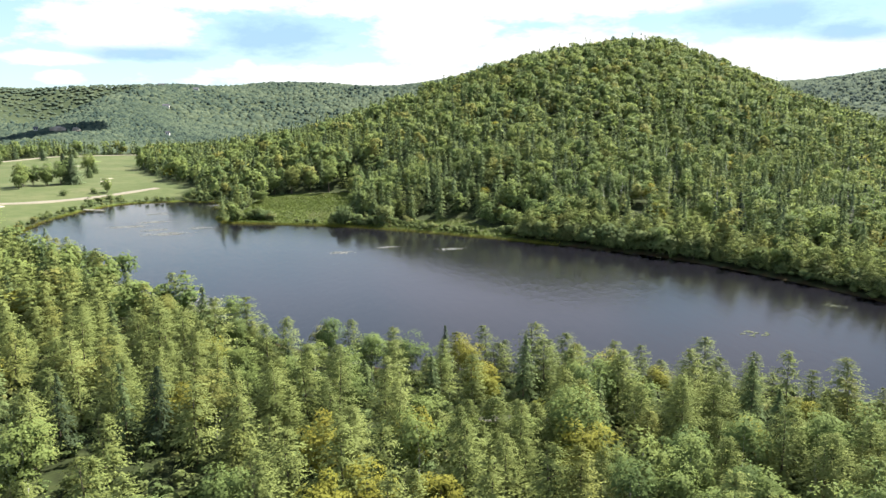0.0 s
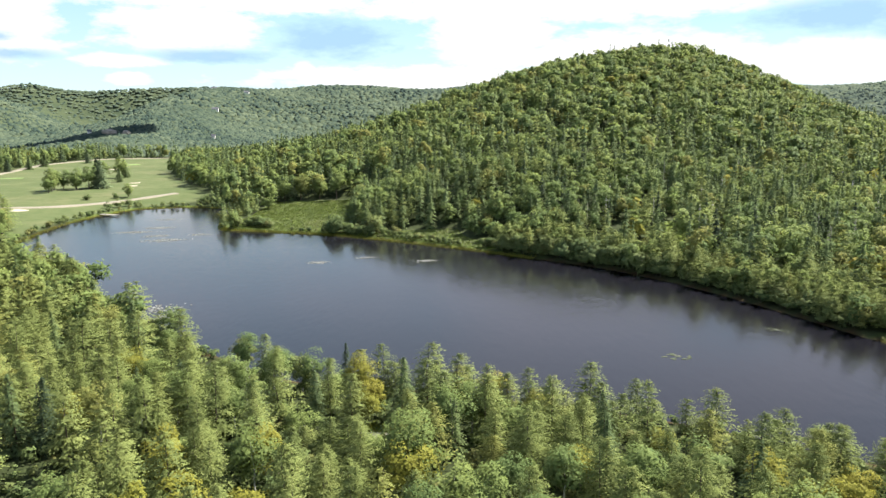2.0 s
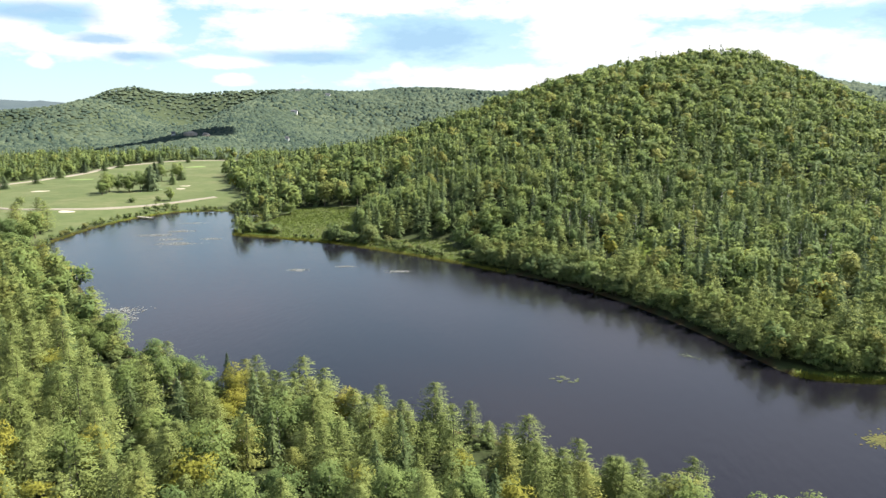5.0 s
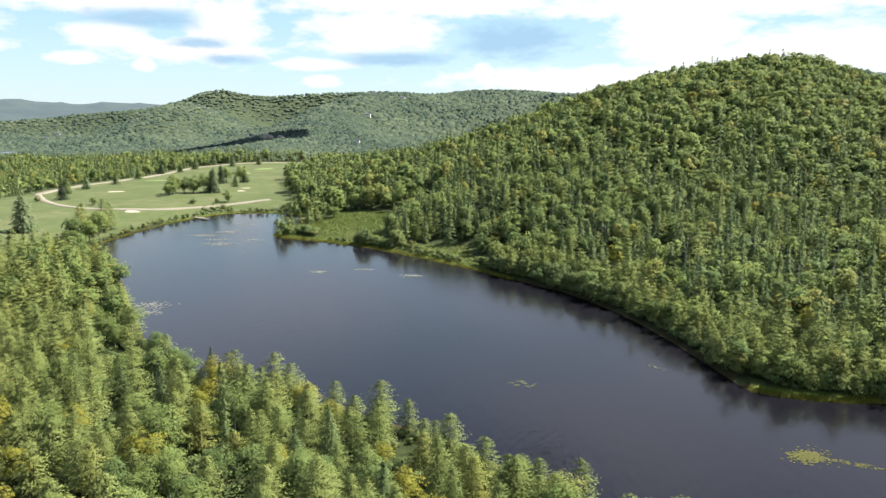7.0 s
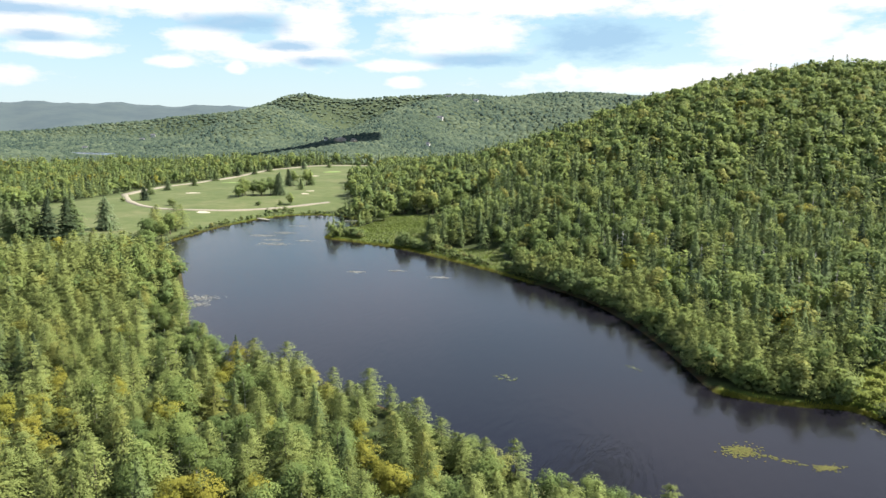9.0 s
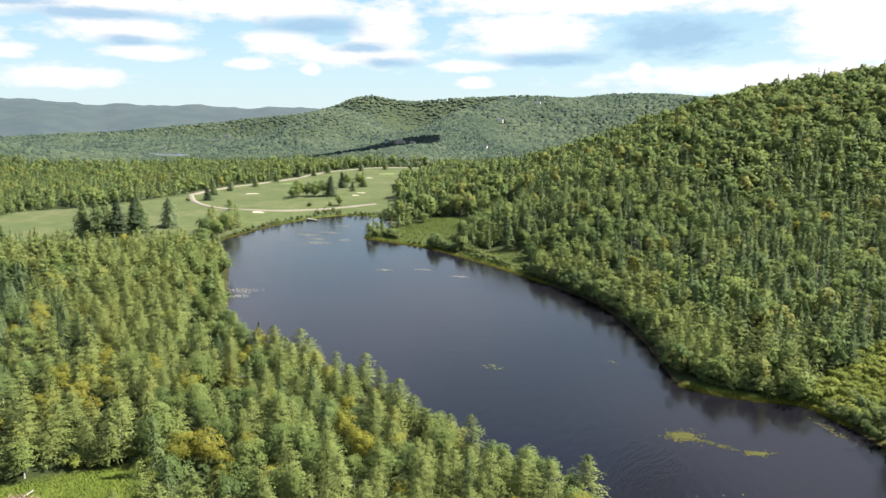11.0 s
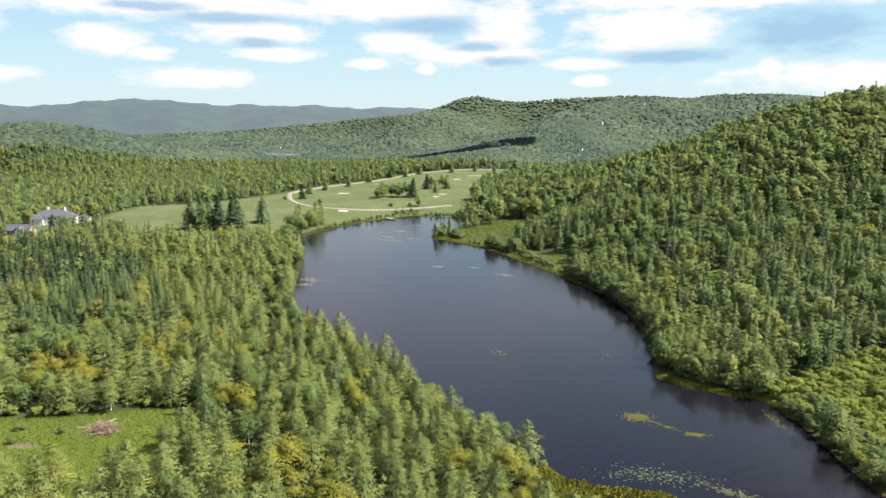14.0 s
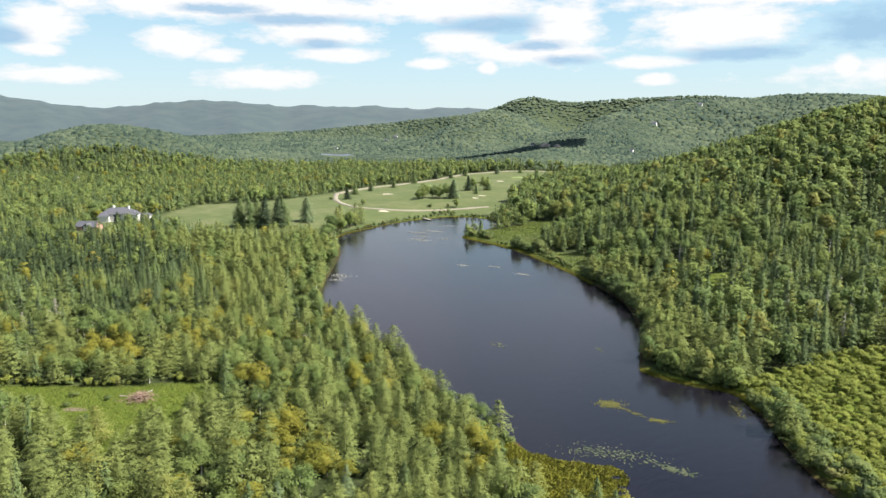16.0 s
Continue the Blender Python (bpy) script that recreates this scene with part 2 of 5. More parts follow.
def make_ground_material():
    m, nt, b = material("ground_soil_grass")
    fine, broad = noise_at(nt, 0.35, 6, 0.6), noise_at(nt, 0.025, 4, 0.55)
    floor = ramp(nt, fine, [(0.3, (0.018, 0.022, 0.009)), (0.55, (0.032, 0.042, 0.015)), (0.75, (0.05, 0.058, 0.022))])
    grass = ramp(nt, broad, [(0.3, (0.07, 0.088, 0.034)), (0.5, (0.09, 0.106, 0.044)), (0.72, (0.122, 0.122, 0.06))])
    rough_grass = ramp(nt, fine, [(0.3, (0.06, 0.085, 0.014)), (0.6, (0.10, 0.13, 0.02)), (0.8, (0.135, 0.145, 0.035))])
    a = nt.nodes.new("ShaderNodeAttribute")
    a.attribute_name = "mown"
    a2 = nt.nodes.new("ShaderNodeAttribute")
    a2.attribute_name = "meadow"
    a3 = nt.nodes.new("ShaderNodeAttribute")
    a3.attribute_name = "bed"
    a4 = nt.nodes.new("ShaderNodeAttribute")
    a4.attribute_name = "brush"
    brush = ramp(nt, broad, [(0.3, (0.04, 0.056, 0.03)), (0.7, (0.065, 0.08, 0.04))])
    floor = mixed(nt, a4.outputs["Fac"], floor, brush)
    worn = ramp(nt, noise_at(nt, 0.11, 5, 0.65), [(0.42, 0.0), (0.62, 0.7)])
    grass = mixed(nt, worn, grass, (0.062, 0.084, 0.03))
    c = mixed(nt, a.outputs["Fac"], floor, grass)
    c = mixed(nt, a2.outputs["Fac"], c, rough_grass)
    c = mixed(nt, a3.outputs["Fac"], c, (0.05, 0.022, 0.01))
    link(nt, c, b.inputs["Base Color"])
    b.inputs["Roughness"].default_value = 0.95
    b.inputs["Specular IOR Level"].default_value = 0.1
    bump(nt, b, fine, 0.6, 0.4)
    return m


GROUND = make_ground_material()


def make_water_material():
    m, nt, b = material("lake_water")
    b.inputs["Base Color"].default_value = (0.0072, 0.0069, 0.0095, 1)
    b.inputs["IOR"].default_value = 1.33
    wind = noise_at(nt, 0.012, 3, 0.5)
    link(nt, ramp(nt, wind, [(0.35, 0.07), (0.65, 0.15)]), b.inputs["Roughness"])
    co = nt.nodes.new("ShaderNodeTexCoord")
    mp = nt.nodes.new("ShaderNodeMapping")
    mp.inputs["Rotation"].default_value = (0, 0, 0.9)
    mp.inputs["Scale"].default_value = (1.0, 0.35, 1.0)
    link(nt, co.outputs["Object"], mp.inputs[0])
    n = node(nt, "ShaderNodeTexNoise", Scale=0.6, Detail=5.0, Roughness=0.62)
    link(nt, mp.outputs[0], n.inputs["Vector"])
    bump(nt, b, n.outputs[0], 0.3, 0.25)
    return m


WATER = make_water_material()

# ---- plan of the lake and the land ----
SHORE = [(-98, 309), (-73, 305), (-45, 299), (-17, 287), (15, 271), (42, 255), (68, 238), (89, 215), (104, 192), (115, 172), (121, 162.5),
         (131, 160.5), (142, 162), (152, 164), (162, 156), (173, 142), (184, 129), (196, 119), (220, 108), (238, 96), (228, 84), (200, 80), (168, 82),
         (150, 88), (138, 85), (126, 91), (112, 95), (97, 98), (84, 103), (66, 112), (46, 119), (25, 123), (5, 127), (-12, 128),
         (-33, 141), (-57, 161), (-94, 196), (-120, 219), (-147, 235), (-166, 254), (-176, 288), (-182, 320), (-181, 348), (-173, 375),
         (-147, 387), (-124, 382), (-111, 366), (-108, 349), (-107, 328)]


def smooth_ring(points, n=4):
    out, k = [], len(points)
    for i in range(k):
        p0, p1, p2, p3 = (np.array(points[(i + j - 1) % k], float) for j in range(4))
        for s in range(n):
            t = s / n
            out.append(0.5 * (2 * p1 + (p2 - p0) * t + (2 * p0 - 5 * p1 + 4 * p2 - p3) * t * t + (3 * p1 - p0 - 3 * p2 + p3) * t ** 3))
    return np.array(out)


def smooth_line(points, n=8):
    pts = [np.array(p, float) for p in points]
    pts = [2 * pts[0] - pts[1]] + pts + [2 * pts[-1] - pts[-2]]
    out = []
    for i in range(1, len(pts) - 2):
        p0, p1, p2, p3 = pts[i - 1:i + 3]
        for s in range(n):
            t = s / n
            out.append(0.5 * (2 * p1 + (p2 - p0) * t + (2 * p0 - 5 * p1 + 4 * p2 - p3) * t * t + (3 * p1 - p0 - 3 * p2 + p3) * t ** 3))
    return np.array(out + [pts[-2]])


def ring_distance(X, Y, ring):
    """Distance to a closed outline, negative inside; from 150 m off, the distance to its bounding box."""
    X, Y = np.asarray(X, float), np.asarray(Y, float)
    (x0, y0), (x1, y1) = ring.min(0), ring.max(0)
    out = np.hypot(np.maximum(np.maximum(x0 - X, X - x1), 0), np.maximum(np.maximum(y0 - Y, Y - y1), 0))
    near = out < 150
    px, py = X[near], Y[near]
    a, b = ring, np.roll(ring, -1, 0)
    e = b - a
    size = (e * e).sum(1) + 1e-9
    got = np.empty(len(px))
    for k in range(0, len(px), 4096):
        u, v = px[k:k + 4096, None] - a[:, 0], py[k:k + 4096, None] - a[:, 1]
        t = np.minimum(np.maximum((u * e[:, 0] + v * e[:, 1]) / size, 0), 1)
        d = np.sqrt(((u - t * e[:, 0]) ** 2 + (v - t * e[:, 1]) ** 2).min(1))
        cross = (a[:, 1] > py[k:k + 4096, None]) != (b[:, 1] > py[k:k + 4096, None])
        side = u * e[:, 1] - v * e[:, 0]
        inside = (cross & (np.where(e[:, 1] > 0, side, -side) < 0)).sum(1) % 2 == 1
        got[k:k + 4096] = np.where(inside, -d, d)
    out[near] = got
    return out


def line_distance(X, Y, line):
    best = np.full(X.shape, 1e9)
    for a, b in zip(line[:-1], line[1:]):
        ex, ey = b[0] - a[0], b[1] - a[1]
        t = np.clip(((X - a[0]) * ex + (Y - a[1]) * ey) / (ex * ex + ey * ey + 1e-9), 0, 1)
        best = np.minimum(best, (X - a[0] - t * ex) ** 2 + (Y - a[1] - t * ey) ** 2)
    return np.sqrt(best)


LAKE = smooth_ring(SHORE)
GOLF = smooth_ring([(-190, 174), (-255, 172), (-300, 172), (-372, 244), (-348, 300), (-352, 350), (-366, 400), (-392, 470), (-402, 560), (-430, 670), (-412, 765), (-350, 800),
                    (-290, 690), (-258, 588), (-206, 500), (-170, 448), (-146, 414), (-160, 396), (-178, 372), (-186, 330), (-181, 288), (-176, 260), (-160, 236)], 3)
SPIT = smooth_ring([(-98, 315), (-100, 352), (-100, 398), (-54, 398), (-46, 350), (-42, 325), (-36, 314), (-17, 306), (8, 308), (16, 292), (28, 274), (24, 269), (-15, 288), (-45, 300), (-80, 307)], 3)
GAP = smooth_ring([(88, 262), (106, 246), (113, 252), (101, 285), (93, 280)], 3)
MEADOW = smooth_ring([(150, 166), (160, 196), (172, 226), (215, 232), (300, 190), (290, 110), (242, 98), (205, 116), (180, 136), (166, 156)], 3)
CLEARING = smooth_ring([(-12, 2), (4, 19), (17, 31), (34, 53), (48, 47), (55, 36), (62, 18), (52, 6), (34, 2), (12, 3)], 3)
MARSH_RING = smooth_ring([(124, 87), (131, 90), (140, 93), (149, 98), (156, 93), (158, 82), (150, 72), (138, 73)], 3)
GLADE = smooth_ring([(2, 100), (6, 106), (14, 106), (18, 102), (12, 99)], 3)
LOT = smooth_ring([(-308, 124), (-346, 152), (-326, 190), (-280, 198), (-272, 180), (-290, 158), (-255, 128), (-262, 98), (-285, 104)], 3)
TRACKS = [smooth_line([(-356, 393), (-330, 372), (-302, 352), (-271, 339), (-244, 337), (-218, 353), (-202, 377), (-186, 404), (-174, 424)]),
          smooth_line([(-356, 393), (-377, 443), (-381, 497), (-397, 566), (-425, 673), (-420, 726), (-403, 756), (-355, 800), (-280, 800), (-190, 812)])]

GOLF_RISE = [(2.4, -285, 350, 80, 210, 0.0)]
HILLS_NEAR = [(61.47, 189.9, 693.0, 87.4, 87.9, -0.2), (-21.96, -18.4, 585.1, 55.0, 213.2, -0.25), (57.45, 83.6, 522.3, 143.7, 116.5, 0.31),
              (44.87, 0.1, 649.1, 73.1, 76.4, -0.91), (18.58, 332.6, 667.6, 166.3, 122.2, 0.0)]
HILLS_FAR = [(99.9, -1290, 1739, 311, 81, 1.97), (141.4, -453, 2144, 353, 390, -0.75), (156.3, 288, 1636, 345, 273, -1.08),
             (120.8, 933, 1227, 205, 256, 0.08), (68.2, -665, 1516, 377, 96, -1.34), (131.9, -1144, 2381, 733, 77, 0.63), (62.0, -945, 368, 115, 130, -0.336), (24.0, -1000, 600, 150, 170, -0.4)]
RIDGE_BUMPS = [(79.0, 85, 4.2), (66.8, 22, 1.8), (62.6, 50, 2.4), (58.8, 18, 1.6), (54.8, 26, 1.4), (50.0, 23, 2.0), (43.2, 12, 1.8), (20.0, 25, 8), (-30, 30, 9), (110, 35, 8), (150, 20, 9), (-100, 30, 12)]


def step(a, b, v):
    t = np.clip((v - a) / (b - a), 0, 1)
    return t * t * (3 - 2 * t)


def wavy(X, Y, size, seed=0):
    """Cheap smooth variation between about -1 and 1."""
    a = seed * 1.7
    return (np.sin(X / size + a) * np.cos(Y / size * 1.13 - a * 0.7) + 0.6 * np.sin((X * 0.8 + Y) / size * 1.9 + a * 2.1) + 0.4 * np.cos((X - Y * 1.2) / size * 3.1 + a)) / 2


def hills(X, Y, rows):
    h = np.zeros(X.shape)
    for a, x0, y0, sx, sy, th in rows:
        c, s = math.cos(th), math.sin(th)
        u, v = (X - x0) * c + (Y - y0) * s, -(X - x0) * s + (Y - y0) * c
        h += a * np.exp(-0.5 * ((u / sx) ** 2 + (v / sy) ** 2))
    return h


def land(X, Y, d=None):
    """Height of the ground."""
    if d is None:
        d = ring_distance(X, Y, LAKE)
    r = np.hypot(X - 100, Y - 150)
    base = np.clip(0.22 * d, -2.5, 0.7) + 1.8 * step(4, 60, d)
    west = step(450, 1400, np.hypot(X, Y - 200)) * step(200, -300, X)
    base = base - 14 * west
    flat = step(-5, 75, ring_distance(X, Y, GOLF)) * step(-2, 34, ring_distance(X, Y, SPIT))
    h = base + hills(X, Y, HILLS_NEAR) * step(0, 40, d) * (0.12 + 0.88 * flat) + hills(X, Y, GOLF_RISE) * step(0, 50, d)
    h += hills(X, Y, HILLS_FAR) * step(500, 1050, r)
    h += step(25, 140, d) * (0.6 * wavy(X, Y, 35, 1)) + step(200, 900, r) * (0.15 + 0.85 * flat) * (4.0 * wavy(X, Y, 130, 2) + 1.5 * wavy(X, Y, 48, 3))
    return h


def soft_axis(lo, hi, centre, fine, reach, growth):
    """Grid lines: fine round the centre, wider with distance."""
    out = [centre]
    for sign, end in ((1, hi), (-1, lo)):
        p, stepsize = centre, fine
        while (p < end) if sign > 0 else (p > end):
            if abs(p - centre) > reach:
                stepsize *= growth
            p += sign * stepsize
            out.append(p)
    return np.array(sorted(out))


def mesh_from(name, verts, faces, mat, smooth=False):
    me = bpy.data.meshes.new(name)
    me.from_pydata(verts, [], faces)
    me.materials.append(mat)
    if smooth:
        me.polygons.foreach_set("use_smooth", np.ones(len(me.polygons), bool))
    me.update()
    return me


def tri_mesh(name, tris, mats, tint=None, mat_index=None):
    """A mesh of loose triangles, from an array (n, 3, 3); a fourth row is the way that the bough faces."""
    n = len(tris)
    bough = tris[:, 3] if tris.shape[1] == 4 else None
    tris = tris[:, :3]
    me = bpy.data.meshes.new(name)
    me.vertices.add(n * 3), me.loops.add(n * 3), me.polygons.add(n)
    me.vertices.foreach_set("co", np.ascontiguousarray(tris, np.float32).ravel())
    me.loops.foreach_set("vertex_index", np.arange(n * 3, dtype=np.int32))
    me.polygons.foreach_set("loop_start", np.arange(0, n * 3, 3, dtype=np.int32))
    for m in mats:
        me.materials.append(m)
    if mat_index is not None:
        me.polygons.foreach_set("material_index", np.ascontiguousarray(mat_index, np.int32))
    if tint is not None:
        me.attributes.new("tint", "FLOAT", "FACE").data.foreach_set("value", np.ascontiguousarray(tint, np.float32))
    if bough is not None:
        me.attributes.new("bough", "FLOAT_VECTOR", "FACE").data.foreach_set("vector", np.ascontiguousarray(bough, np.float32).ravel())
    me.update(calc_edges=True)
    return me


def build_ground():
    xs = soft_axis(-4700, 4300, 0, 3.4, 205, 1.035)
    ys = soft_axis(-1800, 4900, 190, 3.4, 190, 1.035)
    X, Y = np.meshgrid(xs, ys)
    d = ring_distance(X, Y, LAKE)
    Z = land(X, Y, d)
    nx, ny = len(xs), len(ys)
    idx = np.arange(nx * ny).reshape(ny, nx)
    quads = np.stack([idx[:-1, :-1], idx[:-1, 1:], idx[1:, 1:], idx[1:, :-1]], -1).reshape(-1, 4)
    verts = np.stack([X, Y, Z], -1).reshape(-1, 3)
    me = mesh_from("ground", verts.tolist(), quads.tolist(), GROUND, True)
    mown = np.maximum(step(3, -3, ring_distance(X, Y, GOLF)), step(2, -2, ring_distance(X, Y, SPIT)))
    mown = np.maximum(mown, step(3, -3, ring_distance(X, Y, LOT)))
    meadow = np.maximum(step(3, -3, ring_distance(X, Y, MEADOW)), step(2, -2, ring_distance(X, Y, CLEARING)))
    meadow = np.maximum(meadow, np.maximum(step(2, -2, ring_distance(X, Y, GLADE)), step(2, -2, ring_distance(X, Y, GAP))))
    meadow = np.maximum(meadow, step(4.5, 2.0, d) * step(0.3, 1, d) * np.maximum(step(52, 30, X) * step(200, 240, Y + 0.6 * X), step(4, 0, np.abs(X - 137) - 14)))
    for key, v in (("mown", mown), ("meadow", meadow), ("bed", step(0.6, -0.6, d)), ("brush", step(800, 1000, np.hypot(X - 100, Y - 100)))):
        me.attributes.new(key, "FLOAT", "POINT").data.foreach_set("value", v.ravel().astype(np.float32))
    return tagged(new("ground", me), "rolling forest floor with mown grass and clearings", "ground", kind="structure")


build_ground()


def build_water():
    ring = smooth_ring(SHORE, 2)
    grown = []
    k = len(ring)
    area = 0.5 * sum(ring[i][0] * ring[(i + 1) % k][1] - ring[(i + 1) % k][0] * ring[i][1] for i in range(k))
    for i in range(k):
        t = ring[(i + 1) % k] - ring[i - 1]
        nrm = np.array((t[1], -t[0])) / (np.hypot(*t) + 1e-9)
        grown.append(ring[i] + nrm * (1.6 if area > 0 else -1.6))
    bm = bmesh.new()
    f = bm.faces.new([bm.verts.new((x, y, 0)) for x, y in grown])
    bmesh.ops.triangulate(bm, faces=[f])
    bm.normal_update()
    if sum(q.normal.z for q in bm.faces) < 0:
        bmesh.ops.reverse_faces(bm, faces=bm.faces)
    me = bpy.data.meshes.new("water")
    bm.to_mesh(me)
    bm.free()
    me.materials.append(WATER)
    tagged(new("water", me), "dark brown lake water rippled by light wind", "water", kind="structure")


build_water()


def part(name, bm, mat, parent=None, label=""):
    me = bpy.data.meshes.new(name)
    bm.to_mesh(me)
    bm.free()
    me.materials.append(mat)
    ob = new(name, me)
    ob.parent = parent
    if label:
        ob["label"] = label
    return ob


# ---- foliage shapes ----
rng = np.random.default_rng(7)


def unit(v):
    return v / (np.linalg.norm(v, axis=-1, keepdims=True) + 1e-9)


def sprays(p, way, length, width, face, bough=None):
    """Triangles that start at p and run along way, turned towards face; bough: how the whole bough faces."""
    way = unit(way - (way * face).sum(-1, keepdims=True) * face * 0.8)
    side = unit(np.cross(way, face)) * (np.asarray(width) * 0.5).reshape(-1, 1)
    back = p - way * (np.asarray(length) * 0.3).reshape(-1, 1)
    return np.stack([back - side, back + side, p + way * (np.asarray(length) * 0.7).reshape(-1, 1), face if bough is None else unit(bough)], 1)


def facing(out, n, up=0.75, loose=0.32):
    return unit(out + np.array((0, 0, up)) + rng.normal(0, loose, (n, 3)))


def conifer(height, radius, whorls, per, along, length, width, rise, droop, start=0.1, power=0.9, flat=0.22, up=0.55):
    """Crown of a conifer: whorls of branches with needle sprays."""
    out = []
    lean = rng.normal(0, 0.03 * height, 2)
    for k in range(whorls):
        u = start + (1 - start) * (k + rng.random() * 0.8) / whorls
        reach = radius * (1 - u) ** power * (0.75 + 0.5 * rng.random()) * min(1, 0.55 + (u - start) * 5) + 0.12
        a = rng.random(per) * 6.283
        reach = reach * rng.uniform(0.6, 1.2, per)
        s = np.linspace(0.3, 1.0, along)[None, :] + rng.normal(0, 0.05, (per, along))
        A = np.repeat(a[:, None], along, 1) + rng.normal(0, 0.14, (per, along))
        rad = reach[:, None] * s
        z = u * height + rad * rise - droop * rad * s + rng.normal(0, 0.08, (per, along))
        p = np.stack([np.cos(A) * rad + lean[0] * u * u, np.sin(A) * rad + lean[1] * u * u, z], -1).reshape(-1, 3)
        w = np.stack([np.cos(A), np.sin(A), np.full(A.shape, rise - droop)], -1).reshape(-1, 3) + rng.normal(0, 0.35, (per * along, 3))
        n = len(p)
        way = np.stack([np.cos(A), np.sin(A), np.full(A.shape, 0.15)], -1).reshape(-1, 3)
        f = facing(way * 0.7, n, up + 0.2, flat)
        branch = np.repeat(rng.normal(0, 0.22, (per, 3)), along, 0)
        bough = way + np.array((0, 0, up)) + branch + np.stack([np.zeros(n), np.zeros(n), 0.5 * (s.reshape(-1) - 0.5)], -1)
        out.append(sprays(p, unit(w), length * rng.uniform(0.7, 1.3, n) * (1.1 - 0.4 * u), width * rng.uniform(0.7, 1.3, n) * (1.2 - 0.8 * u), f, bough))
    tip = np.array([[lean[0], lean[1], height * 0.9]] * 4) + rng.normal(0, 0.04, (4, 3))
    out.append(sprays(tip, unit(np.array([[0, 0, 1.0]] * 4) + rng.normal(0, 0.2, (4, 3))), np.full(4, max(length, 1.2)), np.full(4, max(width * 0.3, 0.25)), facing(unit(rng.normal(size=(4, 3))), 4, 0.1)))
    return np.concatenate(out)


def leafy(height, rx, rz, low, clumps, leaves, size, clump=0.45, spread=(0.35, 0.95), up=0.42):
    """Crown of a broadleaf: uneven clumps of leaves on limbs."""
    out = []
    mid = low + rz
    for k in range(clumps):
        v = unit(rng.normal(size=3))
        f = rng.uniform(*spread)
        c = np.array([v[0] * rx * f, v[1] * rx * f, mid + v[2] * rz * f])
        cr = clump * rx * rng.uniform(0.65, 1.3)
        q = unit(rng.normal(size=(leaves, 3)))
        q[:, 2] = np.where(q[:, 2] < -0.35, -q[:, 2], q[:, 2])
        p = c + q * cr * rng.uniform(0.7, 1.08, (leaves, 1)) * np.array([1, 1, 0.8])
        w = unit(q * 0.5 + rng.normal(0, 0.8, (leaves, 3)))
        whole = unit((p - np.array((0, 0, mid))) / np.array((rx, rx, rz)))
        bough = q * 0.55 + whole * 0.6 + np.array((0, 0, up * 0.7)) + rng.normal(0, 0.12, 3)
        out.append(sprays(p, w, size * rng.uniform(0.7, 1.4, leaves), size * rng.uniform(0.65, 1.1, leaves), facing(q * 0.55 + whole * 0.45, leaves, up, 0.3), bough))
    return np.concatenate(out)


def spun(points, sides, twist=0.0):
    """Triangles of a tapered tube through (x, y, z, radius) points."""
    rings = [np.array([(x + r * math.cos(6.283 * k / sides + twist), y + r * math.sin(6.283 * k / sides + twist), z) for k in range(sides)]) for x, y, z, r in points]
    out = []
    for a, b in zip(rings[:-1], rings[1:]):
        for k in range(sides):
            j = (k + 1) % sides
            out += [(a[k], a[j], b[j]), (a[k], b[j], b[k])]
    return np.array(out)


def limb(p0, p1, r0, r1, sides=4):
    p0, p1 = np.array(p0, float), np.array(p1, float)
    w = unit(p1 - p0)
    u = unit(np.cross(w, (0.3, 0.2, 1.0)))
    v = np.cross(w, u)
    ang = [6.283 * k / sides for k in range(sides)]
    a = np.array([p0 + r0 * (u * math.cos(t) + v * math.sin(t)) for t in ang])
    b = np.array([p1 + r1 * (u * math.cos(t) + v * math.sin(t)) for t in ang])
    out = []
    for k in range(sides):
        j = (k + 1) % sides
        out += [(a[k], a[j], b[j]), (a[k], b[j], b[k])]
    return np.array(out)


def trunk_tris(height, r, limbs=0, spread=1.0, low=0.35):
    bend = rng.normal(0, 0.12, (5, 2)).cumsum(0)
    pts = [(bend[i][0] * (i > 0), bend[i][1] * (i > 0), height * i / 4 - 0.35 * (i == 0), r * (1 - 0.21 * i) * (1.35 if i == 0 else 1)) for i in range(5)]
    out = [spun(pts, 6)]
    for k in range(limbs):
        u = low + (0.95 - low) * (k + rng.random()) / limbs
        a = rng.random() * 6.283
        z = u * height
        cx, cy = (float(np.interp(u * 4, np.arange(5), bend[:, i] * (np.arange(5) > 0))) for i in range(2))
        reach = spread * (1.15 - u) * rng.uniform(0.6, 1.1)
        out.append(limb((cx, cy, z), (cx + math.cos(a) * reach, cy + math.sin(a) * reach, z + reach * rng.uniform(0.2, 0.7)), r * 0.35 * (1.1 - u), 0.015))
    return np.concatenate(out)


